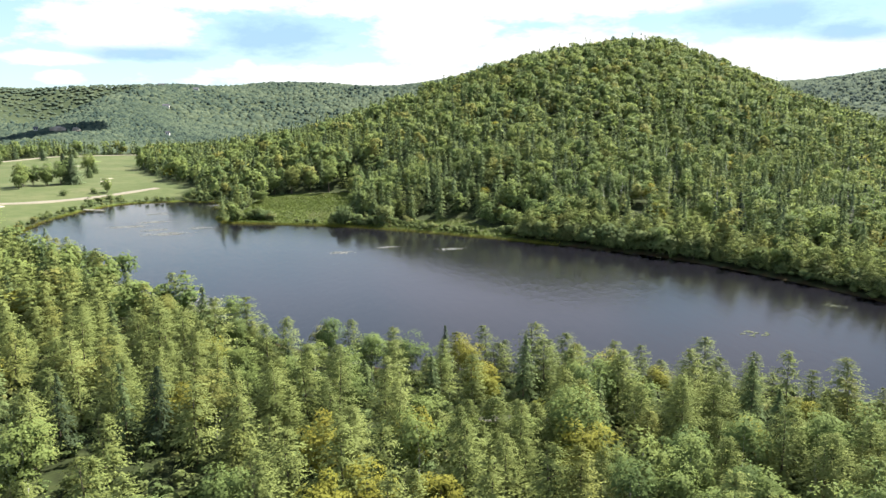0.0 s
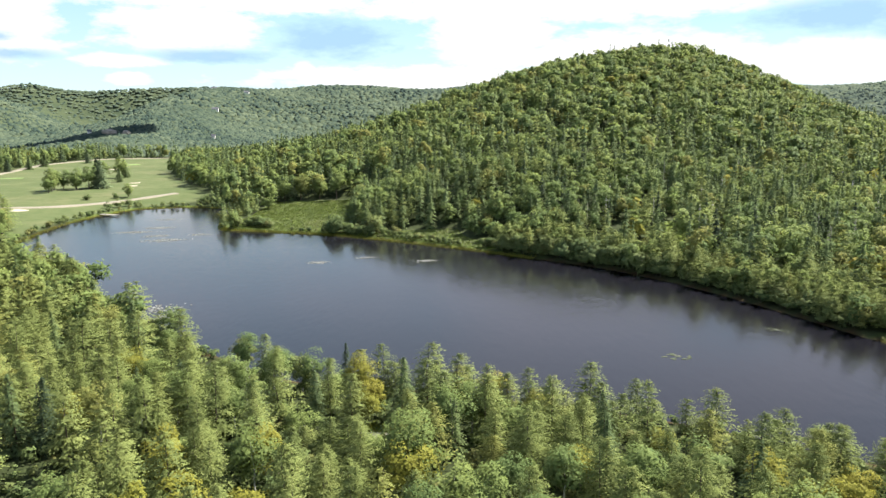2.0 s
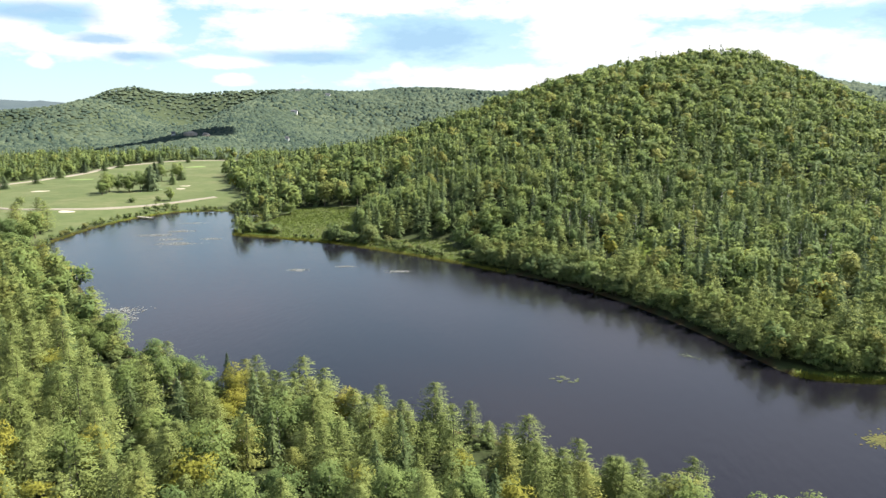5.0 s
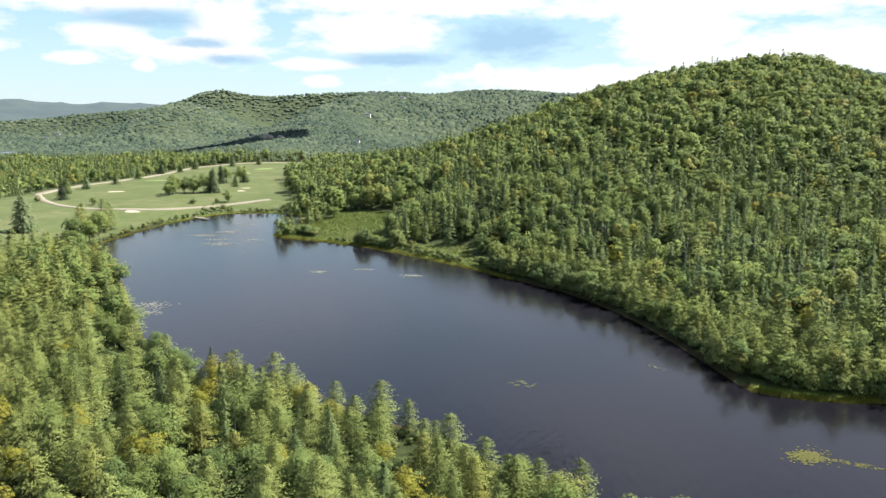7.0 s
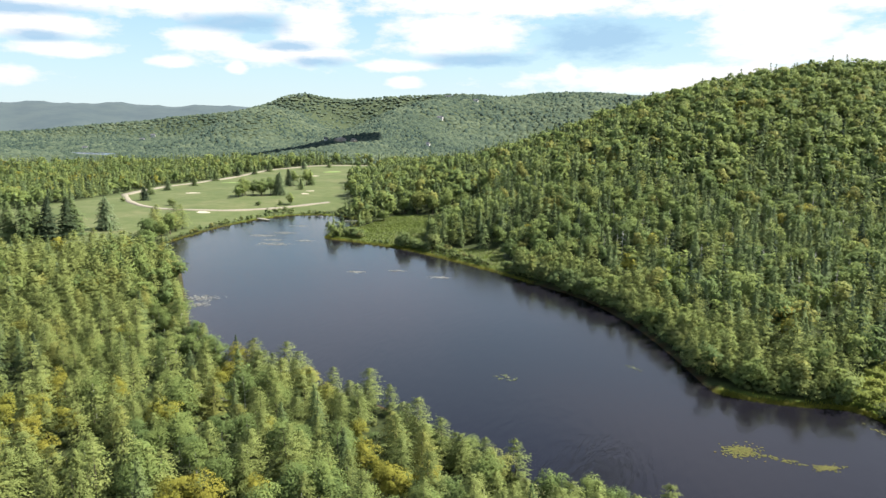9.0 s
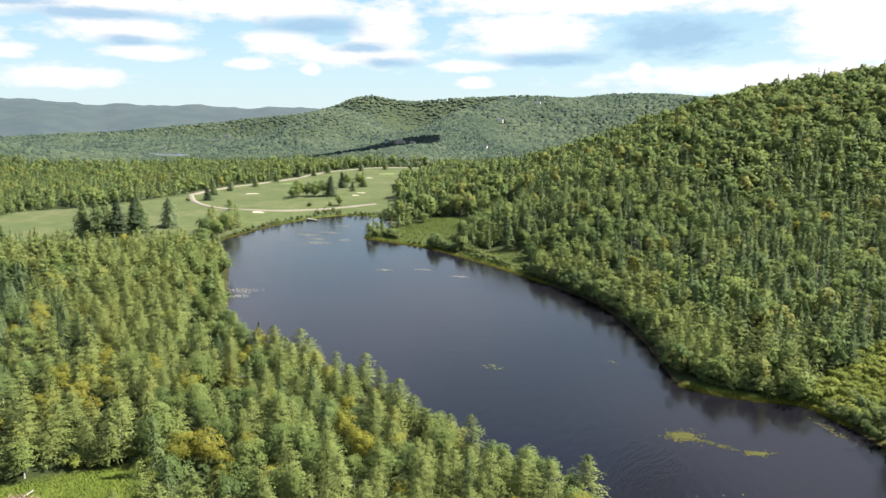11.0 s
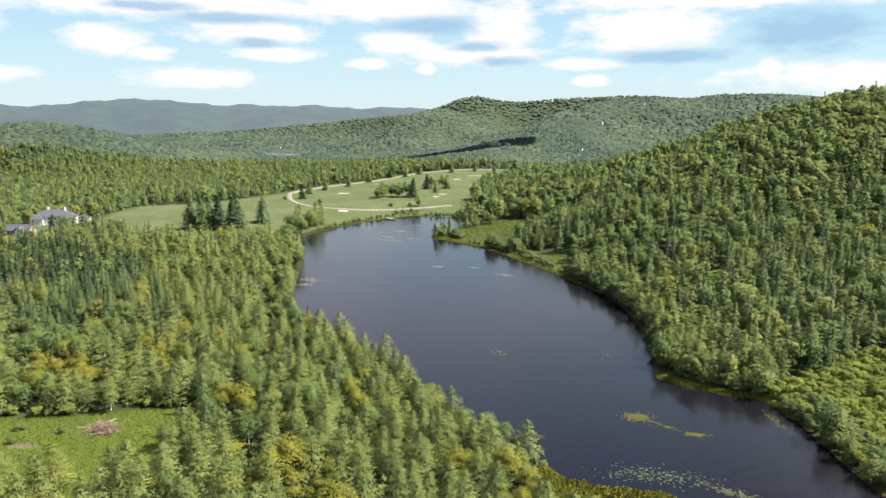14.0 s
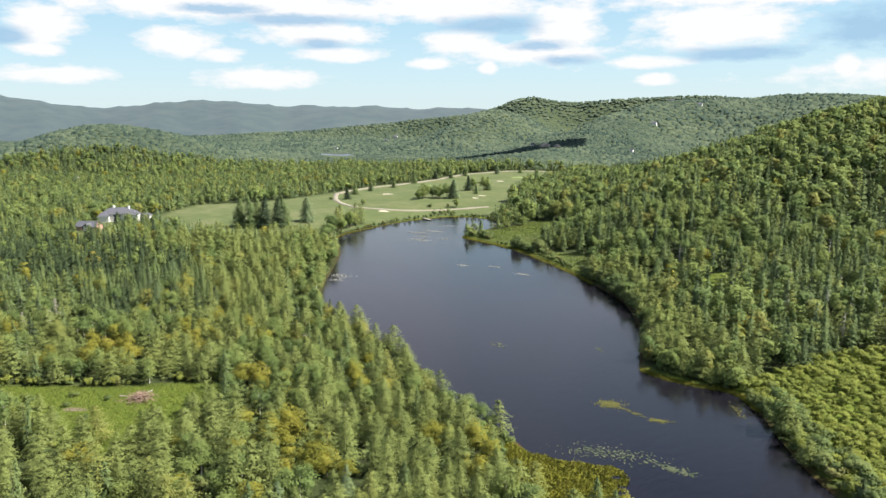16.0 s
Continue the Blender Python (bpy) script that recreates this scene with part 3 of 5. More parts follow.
# crown variants: near and close (own objects), mid, low; all at their real size
KINDS = {
    "larch": dict(near=lambda: conifer(10.5, 3.9, 28, 12, 9, 0.52, 0.19, 0.36, 0.2, 0.05, 0.5, 0.3),
                  close=lambda: conifer(10.5, 3.9, 20, 11, 7, 0.6, 0.28, 0.36, 0.2, 0.07, 0.5, 0.3),
                  mid=lambda: conifer(10.5, 3.7, 15, 9, 5, 0.8, 0.44, 0.32, 0.16, 0.1, 0.52, 0.25),
                  low=lambda: conifer(10.5, 3.1, 9, 6, 2, 1.8, 1.0, 0.15, 0.2, 0.12, 0.7, 0.22), mat=LARCH, bark=BARK),
    "spruce": dict(near=lambda: conifer(11.0, 2.8, 29, 10, 6, 0.55, 0.26, 0.02, 0.22, 0.03, 0.78, 0.25),
                   close=lambda: conifer(11.0, 2.7, 20, 9, 3, 0.9, 0.5, 0.02, 0.22, 0.04, 0.8, 0.25),
                   mid=lambda: conifer(11.0, 3.1, 17, 9, 3, 0.95, 0.58, 0.0, 0.25, 0.05, 0.9, 0.2),
                   low=lambda: conifer(11.0, 3.2, 11, 7, 2, 1.4, 0.95, -0.05, 0.3, 0.06, 0.95, 0.2), mat=SPRUCE, bark=BARK),
    "broad": dict(near=lambda: leafy(9.8, 3.2, 4.0, 1.2, 28, 84, 0.31),
                  close=lambda: leafy(9.8, 3.2, 4.0, 1.2, 24, 52, 0.4),
                  mid=lambda: leafy(10.5, 3.0, 4.6, 1.2, 14, 28, 0.7, 0.52, (0.3, 0.82)),
                  low=lambda: leafy(10.5, 3.2, 4.6, 1.4, 9, 18, 1.2, 0.6, (0.3, 0.75)), mat=BROAD, bark=BARK_PALE),
    "turning": dict(near=lambda: leafy(8.6, 2.9, 3.6, 0.8, 26, 84, 0.31),
                    close=lambda: leafy(8.6, 2.9, 3.6, 0.8, 20, 40, 0.47),
                    mid=lambda: leafy(8.6, 3.0, 3.5, 1.0, 15, 22, 0.8, 0.5, (0.3, 0.78)),
                    low=lambda: leafy(8.8, 2.8, 3.8, 1.0, 8, 15, 1.2, 0.6, (0.3, 0.78)), mat=AUTUMN, bark=BARK),
    "shrub": dict(near=lambda: leafy(3.0, 1.9, 1.35, 0.05, 13, 48, 0.34),
                  close=lambda: leafy(3.0, 1.9, 1.35, 0.05, 10, 40, 0.38),
                  mid=lambda: leafy(3.0, 1.9, 1.3, 0.05, 7, 12, 0.7),
                  low=lambda: leafy(3.0, 1.9, 1.2, 0.05, 4, 5, 1.3), mat=SHRUB, bark=BARK),
    "big_spruce": dict(near=lambda: conifer(16.0, 5.2, 34, 14, 7, 0.95, 0.62, 0.02, 0.2, 0.02, 0.7, 0.25), mat=SPRUCE, bark=BARK),
    "big_broad": dict(near=lambda: leafy(13.0, 4.6, 5.2, 1.4, 30, 64, 0.6), mat=BROAD, bark=BARK),
}
VARIANTS = {(k, lod): [KINDS[k][lod]() for _ in range(5)] for k in KINDS for lod in ("near", "close", "mid", "low") if lod in KINDS[k]}


def far_crown(sides):
    """A far crown: an uneven dome of two rings and a top; returns its points."""
    a = np.arange(sides) * 6.283 / sides + rng.random()
    top = np.array([(rng.normal(0, 0.6), rng.normal(0, 0.6), 7.6 + rng.normal(0, 0.9))])
    mid = np.stack([np.cos(a) * 3.6, np.sin(a) * 3.6, np.full(sides, 5.0)], -1) + rng.normal(0, 0.8, (sides, 3))
    low = np.stack([np.cos(a + 0.4) * 5.4, np.sin(a + 0.4) * 5.4, np.full(sides, 0.5)], -1)
    return np.concatenate([top, mid, low])


FAR_SIDES = 4
FAR_CROWNS = np.array([far_crown(FAR_SIDES) for _ in range(14)])
FAR_FACES = np.array([(1 + k, 1 + (k + 1) % FAR_SIDES, 0) for k in range(FAR_SIDES)] + [t for k in range(FAR_SIDES) for t in ((1 + FAR_SIDES + k, 1 + (k + 1) % FAR_SIDES, 1 + k), (1 + FAR_SIDES + k, 1 + FAR_SIDES + (k + 1) % FAR_SIDES, 1 + (k + 1) % FAR_SIDES))])


def bake(variants, places, scales, spins, tints):
    """All trees of one sort, turned and scaled, in one array."""
    out, tt = [np.zeros((0, 4, 3))], [np.zeros(0)]
    pick = rng.integers(0, len(variants), len(places))
    for v, shape in enumerate(variants):
        m = pick == v
        if not m.any():
            continue
        c, s = np.cos(spins[m])[:, None, None], np.sin(spins[m])[:, None, None]
        w, hgt = scales[m, 0][:, None, None], scales[m, 1][:, None, None]
        x, y, z = (shape[None, :, :, i] for i in range(3))
        p = np.stack([x * c - y * s, x * s + y * c, z + 0 * c], -1)
        p[:, :, :3] *= np.concatenate([w, w, hgt], -1)[:, :, None, :]
        p[:, :, :3] += places[m][:, None, None, :]
        out.append(p.reshape(-1, 4, 3))
        tt.append(np.repeat(tints[m], len(shape)))
    return np.concatenate(out), np.concatenate(tt)


# ---- where the woods stand ----
PATH_LINE = np.array([(0, 0), (130, -20), (231, -44)], float)


def scatter(lo, hi, spacing, loose=0.38):
    nx, ny = int((hi[0] - lo[0]) / spacing), int((hi[1] - lo[1]) / spacing)
    X, Y = np.meshgrid(np.arange(nx), np.arange(ny))
    X = lo[0] + (X + 0.5 * (Y % 2) + rng.uniform(-loose, loose, X.shape)) * spacing
    Y = lo[1] + (Y + rng.uniform(-loose, loose, Y.shape)) * spacing
    return X.ravel(), Y.ravel()


POND = (-1000, 880)


def open_ground(X, Y, d):
    """True where no wood grows."""
    bare = d < 1.0
    for ring, edge in ((GOLF, 1.0), (MARSH_RING, 1.0), (SPIT, 0.5), (GAP, -1.8), (MEADOW, -1.0), (CLEARING, 0.8), (GLADE, 0.2), (LOT, 0.0)):
        bare |= ring_distance(X, Y, ring) < edge
    bare |= (d < 16) & (ring_distance(X, Y, GOLF) < 14)
    for t in TRACKS:
        bare |= line_distance(X, Y, t) < 5
    bare |= np.hypot(((X - POND[0]) * 0.79 - (Y - POND[1]) * 0.61 - 90) / 190, ((X - POND[0]) * 0.61 + (Y - POND[1]) * 0.79) / 38) < 1
    return bare


def in_view(X, Y):
    """The part of the land that the flight overlooks."""
    east = np.maximum(np.maximum(0.66 * Y, 58 + 0.445 * (Y + 4)), np.maximum(129 + 0.14 * (Y + 20), 231 - 0.19 * (Y + 44))) + 10
    return (X < east) & (Y > -52 + 0.22 * (231 - X))


def overlooked(X, Y, Z):
    """True where the slope is not turned away behind a nearer hill."""
    free = np.zeros(X.shape, bool)
    for ex, ey, ez in ((0, 0, 48), (130, -20, 70), (231, -44, 86)):
        clear = np.ones(X.shape, bool)
        for f in np.linspace(0.25, 0.97, 22):
            x, y = ex + (X - ex) * f, ey + (Y - ey) * f
            h = hills(x, y, HILLS_NEAR) + hills(x, y, HILLS_FAR) * step(500, 1050, np.hypot(x - 100, y - 150)) - 4
            clear &= ez + (Z + 13 - ez) * f > h
        free |= clear
    return free


def choose(X, Y, Z, d):
    """Which kind grows where: 0 larch, 1 spruce, 2 broadleaf."""
    n = len(X)
    u = rng.random(n) + 0.46 * wavy(X, Y, 22, 5) + 0.5 * (np.hypot((X + 28) / 26, (Y - 52) / 16) < 1)
    near_bank = (Y < 260 - 0.75 * (X + 100)) & (X < 240)
    larch = np.where(near_bank, 0.70, 0.12)
    spruce = np.where(near_bank, 0.07, 0.52)
    up = step(22, 80, Z)
    larch, spruce = larch * (1 - up), spruce * (1 - 0.75 * up)
    west = X < -190 - 0.25 * np.abs(Y - 150)
    larch, spruce = np.where(west, 0.16, larch), np.where(west, 0.58, spruce)
    east = (X > 60) & (Y > 150) & (d < 45)
    larch, spruce = np.where(east, 0.34, larch), np.where(east, 0.46, spruce)
    # a stand of dark spruce, darkened further by its tints
    dusk = (np.hypot((X + 150) / 100, (Y - 66) / 62) < 1) & (rng.random(n) < 0.92)
    u = np.where(dusk, rng.random(n), u)
    larch, spruce = np.where(dusk, 0.05, larch), np.where(dusk, 0.85, spruce)
    kind = np.where(u < larch, 0, np.where(u < larch + spruce, 1, 2))
    # leaves already turning yellow, in loose groups on the near bank and singly up the hill
    yellow = np.zeros(n)
    for x, y, rx, ry in ((9, 114, 9, 6), (76, 84, 12, 6), (-2, 66, 16, 9), (-16, 38, 26, 10), (122, 70, 16, 10), (-4, 89, 8, 5), (52, 60, 14, 7), (92, 42, 26, 9), (30, 112, 10, 4)):
        yellow = np.maximum(yellow, 0.66 * (np.hypot((X - x) / rx, (Y - y) / ry) < 1))
    yellow = np.maximum(yellow, np.where(near_bank, 0.05, 0.012))
    kind = np.where(rng.random(n) < yellow, 3, kind)
    belt = (X > 30) & (Y > 150) & (d < 17) & (X < 170)
    return np.where(belt, np.where(rng.random(n) < 0.72, 0, 2), kind)


NAMES = ("larch", "spruce", "broad", "turning")
near_things = {k: [] for k in NAMES}
woods = {}


def add_wood(key, tris, tint):
    woods.setdefault(key, []).append((tris, tint))


def grow(lod, dmin, dmax, spacing, size, seen=True):
    X, Y = scatter((-110 - dmax, -75 if seen else -185), (345 + dmax * 0.8, 120 + dmax), spacing)
    q = line_distance(X, Y, PATH_LINE)
    keep = (q >= dmin) & (q < dmax) & (in_view(X, Y) == seen)
    X, Y, q = X[keep], Y[keep], q[keep]
    d = ring_distance(X, Y, LAKE)
    keep = ~open_ground(X, Y, d) & (rng.random(len(X)) > np.where(q < 165, 0.2, 0.09) + 0.4 * wavy(X, Y, 9, 3))
    X, Y, d = X[keep], Y[keep], d[keep]
    Z = land(X, Y, d)
    if dmax > 300:
        keep = overlooked(X, Y, Z) | (rng.random(len(X)) < 0.2)
        X, Y, Z, d = X[keep], Y[keep], Z[keep], d[keep]
    kind = choose(X, Y, Z, d)
    n = len(X)
    q = line_distance(X, Y, PATH_LINE)
    hs = size * np.clip(rng.normal(1.0, 0.2, n), 0.55, 1.28) * (1 + 0.12 * wavy(X, Y, 30, 9)) * np.where(d < 12, 0.80, 1.0) * np.where((X < -250) & (Y < 600), 0.82, 1.0)
    ws = np.sqrt(hs * size) * rng.uniform(0.82, 1.18, n)
    slim = (kind == 1) & (line_distance(X, Y, PATH_LINE) > 165)
    ws, hs = np.where(slim, ws * 0.95, ws), np.where(slim, hs * 1.08, hs)
    ws = np.where((kind > 1) & (q > 165), ws * 1.08, ws)
    hs = np.where((np.abs(X - 6) < 9) & (Y > 86) & (Y < 101), hs * 0.55, hs)
    tint = np.mod(rng.random(n) * 0.8 + 0.2 * wavy(X, Y, 26, 7) + 0.2, 1.0)
    # cloud shade over the spruce stand is put into darker tints
    tint = np.where(np.hypot((X + 150) / 100, (Y - 66) / 62) < 1, tint * 0.12, tint)
    spin = rng.random(n) * 6.283
    place = np.stack([X, Y, Z - 0.1], -1)
    order = line_distance(X, Y, NEAR_LINE)
    for k, name in enumerate(NAMES):
        m = kind == k
        if lod == "close":
            idx = np.where(m)[0]
            first = idx[np.argsort(order[idx])][:285].tolist()
            near_things[name] += [(place[i], ws[i], hs[i], spin[i], "near" if c < 120 else "close") for c, i in enumerate(first)]
            m[first] = False
        add_wood((lod, name), *bake(VARIANTS[name, lod], place[m], np.stack([ws, hs], -1)[m], spin[m], tint[m]))
    return n


NEAR_LINE = np.array([(-40, 105), (10, 92), (70, 80), (130, 60)], float)
grow("low", 0, 260, 8.6, 1.15, False)
grow("close", 0, 165, 5.2, 0.97)
grow("mid", 165, 380, 5.0, 1.1)
grow("low", 380, 900, 6.1, 1.24)


def shore_belt():
    """A dense belt of young larch and alder right behind the wooded shore."""
    X, Y = scatter((20, 118), (172, 290), 3.4)
    d = ring_distance(X, Y, LAKE)
    keep = (d > 2.2) & (d < 14) & ~open_ground(X, Y, d) & (Y > 265 - 0.9 * X) & (Y > 150 - 0.4 * np.maximum(X - 150, 0))
    X, Y, d = X[keep], Y[keep], d[keep]
    n = len(X)
    s = (0.5 + 0.035 * d) * rng.uniform(0.75, 1.2, n)
    leafy_one = rng.random(n) < 0.3
    for name, m in (("larch", ~leafy_one), ("broad", leafy_one)):
        add_wood(("mid", name), *bake(VARIANTS[name, "mid"], np.stack([X, Y, land(X, Y, d) - 0.1], -1)[m], np.stack([s * 0.95, s], -1)[m], rng.random(m.sum()) * 6.283, rng.random(m.sum()) * 0.8))


shore_belt()


def grow_far(rmin, rmax, spacing, size):
    X, Y = scatter((-rmax, -200), (rmax * 0.9, rmax), spacing, 0.62)
    r = line_distance(X, Y, PATH_LINE)
    keep = (r >= rmin) & (r < rmax) & in_view(X, Y)
    X, Y = X[keep], Y[keep]
    keep = ~open_ground(X, Y, np.full(X.shape, 500.0))
    X, Y = X[keep], Y[keep]
    Z = land(X, Y, np.full(len(X), 500.0)) - 1.0
    keep = overlooked(X, Y, Z) | (rng.random(len(X)) < 0.15)
    X, Y, Z = X[keep], Y[keep], Z[keep]
    n = len(X)
    kind = np.where(rng.random(n) + 0.4 * wavy(X, Y, 90, 4) < 0.3, 1, 2)
    s = size * rng.uniform(0.6, 1.35, n)
    spin = rng.random(n) * 6.283
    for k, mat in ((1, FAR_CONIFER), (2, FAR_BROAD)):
        m = kind == k
        shape = FAR_CROWNS[rng.integers(0, len(FAR_CROWNS), m.sum())]
        c, sn = np.cos(spin[m])[:, None], np.sin(spin[m])[:, None]
        w = (s[m] * (0.8 if k == 1 else 1.3))[:, None]
        x, y, z = shape[..., 0], shape[..., 1], shape[..., 2]
        p = np.stack([(x * c - y * sn) * w + X[m][:, None], (x * sn + y * c) * w + Y[m][:, None], z * s[m][:, None] * (0.8 if k == 1 else 0.62) + Z[m][:, None]], -1).reshape(-1, 3)
        f = (FAR_FACES[None] + (1 + 2 * FAR_SIDES) * np.arange(m.sum())[:, None, None]).reshape(-1)
        nf = len(f) // 3
        me = bpy.data.meshes.new("far_wood")
        me.vertices.add(len(p)), me.loops.add(len(f)), me.polygons.add(nf)
        me.vertices.foreach_set("co", p.astype(np.float32).ravel())
        me.loops.foreach_set("vertex_index", f.astype(np.int32))
        me.polygons.foreach_set("loop_start", np.arange(0, nf * 3, 3, dtype=np.int32))
        me.polygons.foreach_set("use_smooth", np.ones(nf, bool))
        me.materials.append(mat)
        me.update(calc_edges=True)
        tagged(new("far_wood", me), "mixed green woods on the far hills, haze painted in", "woods", kind="stuff")


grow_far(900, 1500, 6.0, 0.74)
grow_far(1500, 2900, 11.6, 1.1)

WORDS = {"turning": "yellowing aspen and birch", "larch": "pale green larch", "spruce": "dark green spruce", "broad": "yellow-green birch and aspen", "shrub": "green alder and willow"}
RANGE = {"close": "woods on the bank", "mid": "woods round the lake", "low": "woods on the hillside"}
for (lod, name), rows in woods.items():
    tris = np.concatenate([r[0] for r in rows])
    tint = np.concatenate([r[1] for r in rows])
    me = tri_mesh(name + "_wood", tris, [KINDS[name]["mat"]], tint)
    tagged(new(name + "_wood", me), WORDS[name] + " " + RANGE[lod], "woods", kind="stuff")

# ---- single trees ----
THING = {"larch": ("larch_tree", "feathery pale green larch among the bank woods", "tree", 9.8),
         "spruce": ("spruce_tree", "narrow dark green spruce with drooping branches", "tree", 10.2),
         "broad": ("birch_tree", "yellow-green broadleaf tree with a pale trunk", "tree", 7.0),
         "turning": ("aspen_tree", "rounded aspen whose leaves turn yellow", "tree", 6.2),
         "shrub": ("shrub", "rounded green willow shrub on the lake shore", "shrub", 1.4),
         "big_spruce": ("spruce_tree", "tall broad dark spruce standing on mown grass", "tree", 15.0),
         "big_broad": ("broadleaf_tree", "rounded green broadleaf tree on mown grass", "tree", 10.0)}
PROTO = {}


def prototypes(name, lod, count=5):
    for v in range(count):
        root = new(THING[name][0])
        root.empty_display_size = 0.3
        tagged(root, THING[name][1], THING[name][2], "trees on the bank" if name != "shrub" else "shrubs on the shore")
        wood = trunk_tris(THING[name][3], {"shrub": 0.06, "big_spruce": 0.28, "big_broad": 0.26}.get(name, 0.15), 7 if "broad" in name else 5, 2.2, 0.3 if name != "shrub" else 0.1)
        t = new("trunk", tri_mesh("trunk", wood, [KINDS[name]["bark"]]))
        c = new("crown", tri_mesh("crown", VARIANTS[name, lod][v], [KINDS[name]["mat"]]))
        t.parent = c.parent = root
        PROTO.setdefault((name, lod), []).append([root, False])


def put_tree(name, place, w, h, spin, label="", lod="near"):
    if (name, lod) not in PROTO:
        prototypes(name, lod)
    slot = PROTO[name, lod][int(rng.integers(0, 5))]
    m = Matrix.Translation(Vector(place)) @ Matrix.Rotation(spin, 4, "Z")
    if slot[1]:
        ob = copy_thing(slot[0], m)
    else:
        slot[0].matrix_basis, slot[1] = m, True
        ob = slot[0]
    ob.scale = (w, w, h)
    ob["label"] = label or THING[name][1]
    return ob


for name, rows in near_things.items():
    for place, w, h, spin, lod in rows:
        put_tree(name, place, w, h, spin, "", lod)


# ---- far ridge ----
def build_backdrop():
    m, nt, b = material("far_ridge_haze")
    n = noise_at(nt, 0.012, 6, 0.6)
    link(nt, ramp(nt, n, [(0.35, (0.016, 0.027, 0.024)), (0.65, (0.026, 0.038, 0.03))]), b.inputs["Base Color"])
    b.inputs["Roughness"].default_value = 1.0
    # the ridge is no lamp: this bluish glow stands in for haze
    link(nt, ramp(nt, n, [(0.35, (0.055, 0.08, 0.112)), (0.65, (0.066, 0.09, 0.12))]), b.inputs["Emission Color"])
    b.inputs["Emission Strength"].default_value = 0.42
    verts, faces, rows = [], [], (0.0, 0.35, 0.7, 0.93, 1.0)
    az = np.arange(-140, 141, 0.5)
    crest = 105 + sum(a * np.exp(-0.5 * ((az - c) / w) ** 2) for c, a, w in RIDGE_BUMPS)
    crest = crest + 3 * np.sin(az * 2.3) + 2.0 * np.sin(az * 5.1 + 1) + rng.normal(0, 0.8, len(az))
    for i, a in enumerate(az):
        for u in rows:
            r = 2950 + 950 * u + 60 * math.sin(a * 0.9 + u * 3)
            verts.append((150 - r * math.sin(radians(a)), -20 + r * math.cos(radians(a)), -14 + (crest[i] + 14) * math.sin(u * 1.5708) ** 1.1))
    k = len(rows)
    for i in range(len(az) - 1):
        faces += [(i * k + j, i * k + j + 1, (i + 1) * k + j + 1, (i + 1) * k + j) for j in range(k - 1)]
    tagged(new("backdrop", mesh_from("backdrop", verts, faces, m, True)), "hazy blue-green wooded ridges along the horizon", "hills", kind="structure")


build_backdrop()


def level(x, y):
    return float(land(np.array([float(x)]), np.array([float(y)]))[0])


# ---- a cloud overhead, whose shade lies on the far slope ----
def cloud(shade_x, shade_y, rx, ry, turn, height):
    bm = bmesh.new()
    for k in range(9):
        a = rng.random() * 6.283
        f = 0.0 if k == 0 else rng.uniform(0.35, 0.75)
        g = 0.75 if k == 0 else rng.uniform(0.3, 0.5)
        bmesh.ops.create_icosphere(bm, subdivisions=3, radius=1.0, matrix=Matrix.Translation((rx * f * math.cos(a), ry * f * math.sin(a), 0)) @ Matrix.Diagonal((rx * g, ry * g, min(rx, ry) * g * 0.6, 1)))
    for v in bm.verts:
        v.co += v.co.normalized() * 9 * noise.noise(v.co * 0.03) + Vector((0, 0, 5 * noise.noise(v.co * 0.06)))
    x, y = shade_x + SUN_TO.x / SUN_TO.z * height, shade_y + SUN_TO.y / SUN_TO.z * height
    bmesh.ops.transform(bm, matrix=pose(x, y, height, 0, 0, turn), verts=bm.verts)
    tagged(part("cloud", bm, plain("cloud_white", (0.85, 0.86, 0.88), 1.0, 0.03, 0.02)), "small white cumulus cloud high over the valley", "cloud")


cloud(-600, 985, 165, 58, 66, 720)


# ---- tracks, bunkers, pond ----
def build_track(line, width):
    verts, faces = [], []
    for i, p in enumerate(line):
        t = line[min(i + 1, len(line) - 1)] - line[max(i - 1, 0)]
        n = np.array((-t[1], t[0])) / np.hypot(*t)
        w = width * (0.5 + 0.06 * math.sin(i * 0.9))
        for s, dz in ((-1.15, -0.6), (-1, 0.28), (0, 0.34), (1, 0.28), (1.15, -0.6)):
            q = p + n * w * s
            verts.append((q[0], q[1], level(*q) + dz))
    for i in range(len(line) - 1):
        faces += [(i * 5 + j, i * 5 + j + 1, i * 5 + j + 6, i * 5 + j + 5) for j in range(4)]
    tagged(new("road", mesh_from("road", verts, faces, GRAVEL, True)), "pale sandy gravel track across the golf course", "track", kind="structure")


build_track(TRACKS[0], 4.6)
build_track(TRACKS[1], 7.5)


def dish(cx, cy, rx, ry, turn, lift, depth, mat, rim=0.12, n=22):
    """A shallow oval hollow laid on the ground."""
    verts, faces, c, s = [], [], math.cos(turn), math.sin(turn)
    for ring, (f, dz) in enumerate(((1.12, -0.5), (1.0, lift), (0.85, lift - depth), (0.45, lift - depth * 1.2))):
        for k in range(n):
            a = 6.283 * k / n
            w = 1 + rim * math.sin(2 * a + cx) + rim * math.sin(3 * a + cy)
            u, v = rx * f * w * math.cos(a), ry * f * w * math.sin(a)
            x, y = cx + u * c - v * s, cy + u * s + v * c
            verts.append((x, y, level(x, y) + dz))
    for r in range(3):
        faces += [(r * n + k, r * n + (k + 1) % n, (r + 1) * n + (k + 1) % n, (r + 1) * n + k) for k in range(n)]
    faces.append(tuple(3 * n + k for k in range(n)))
    return mesh_from("dish", verts, faces, mat, True)


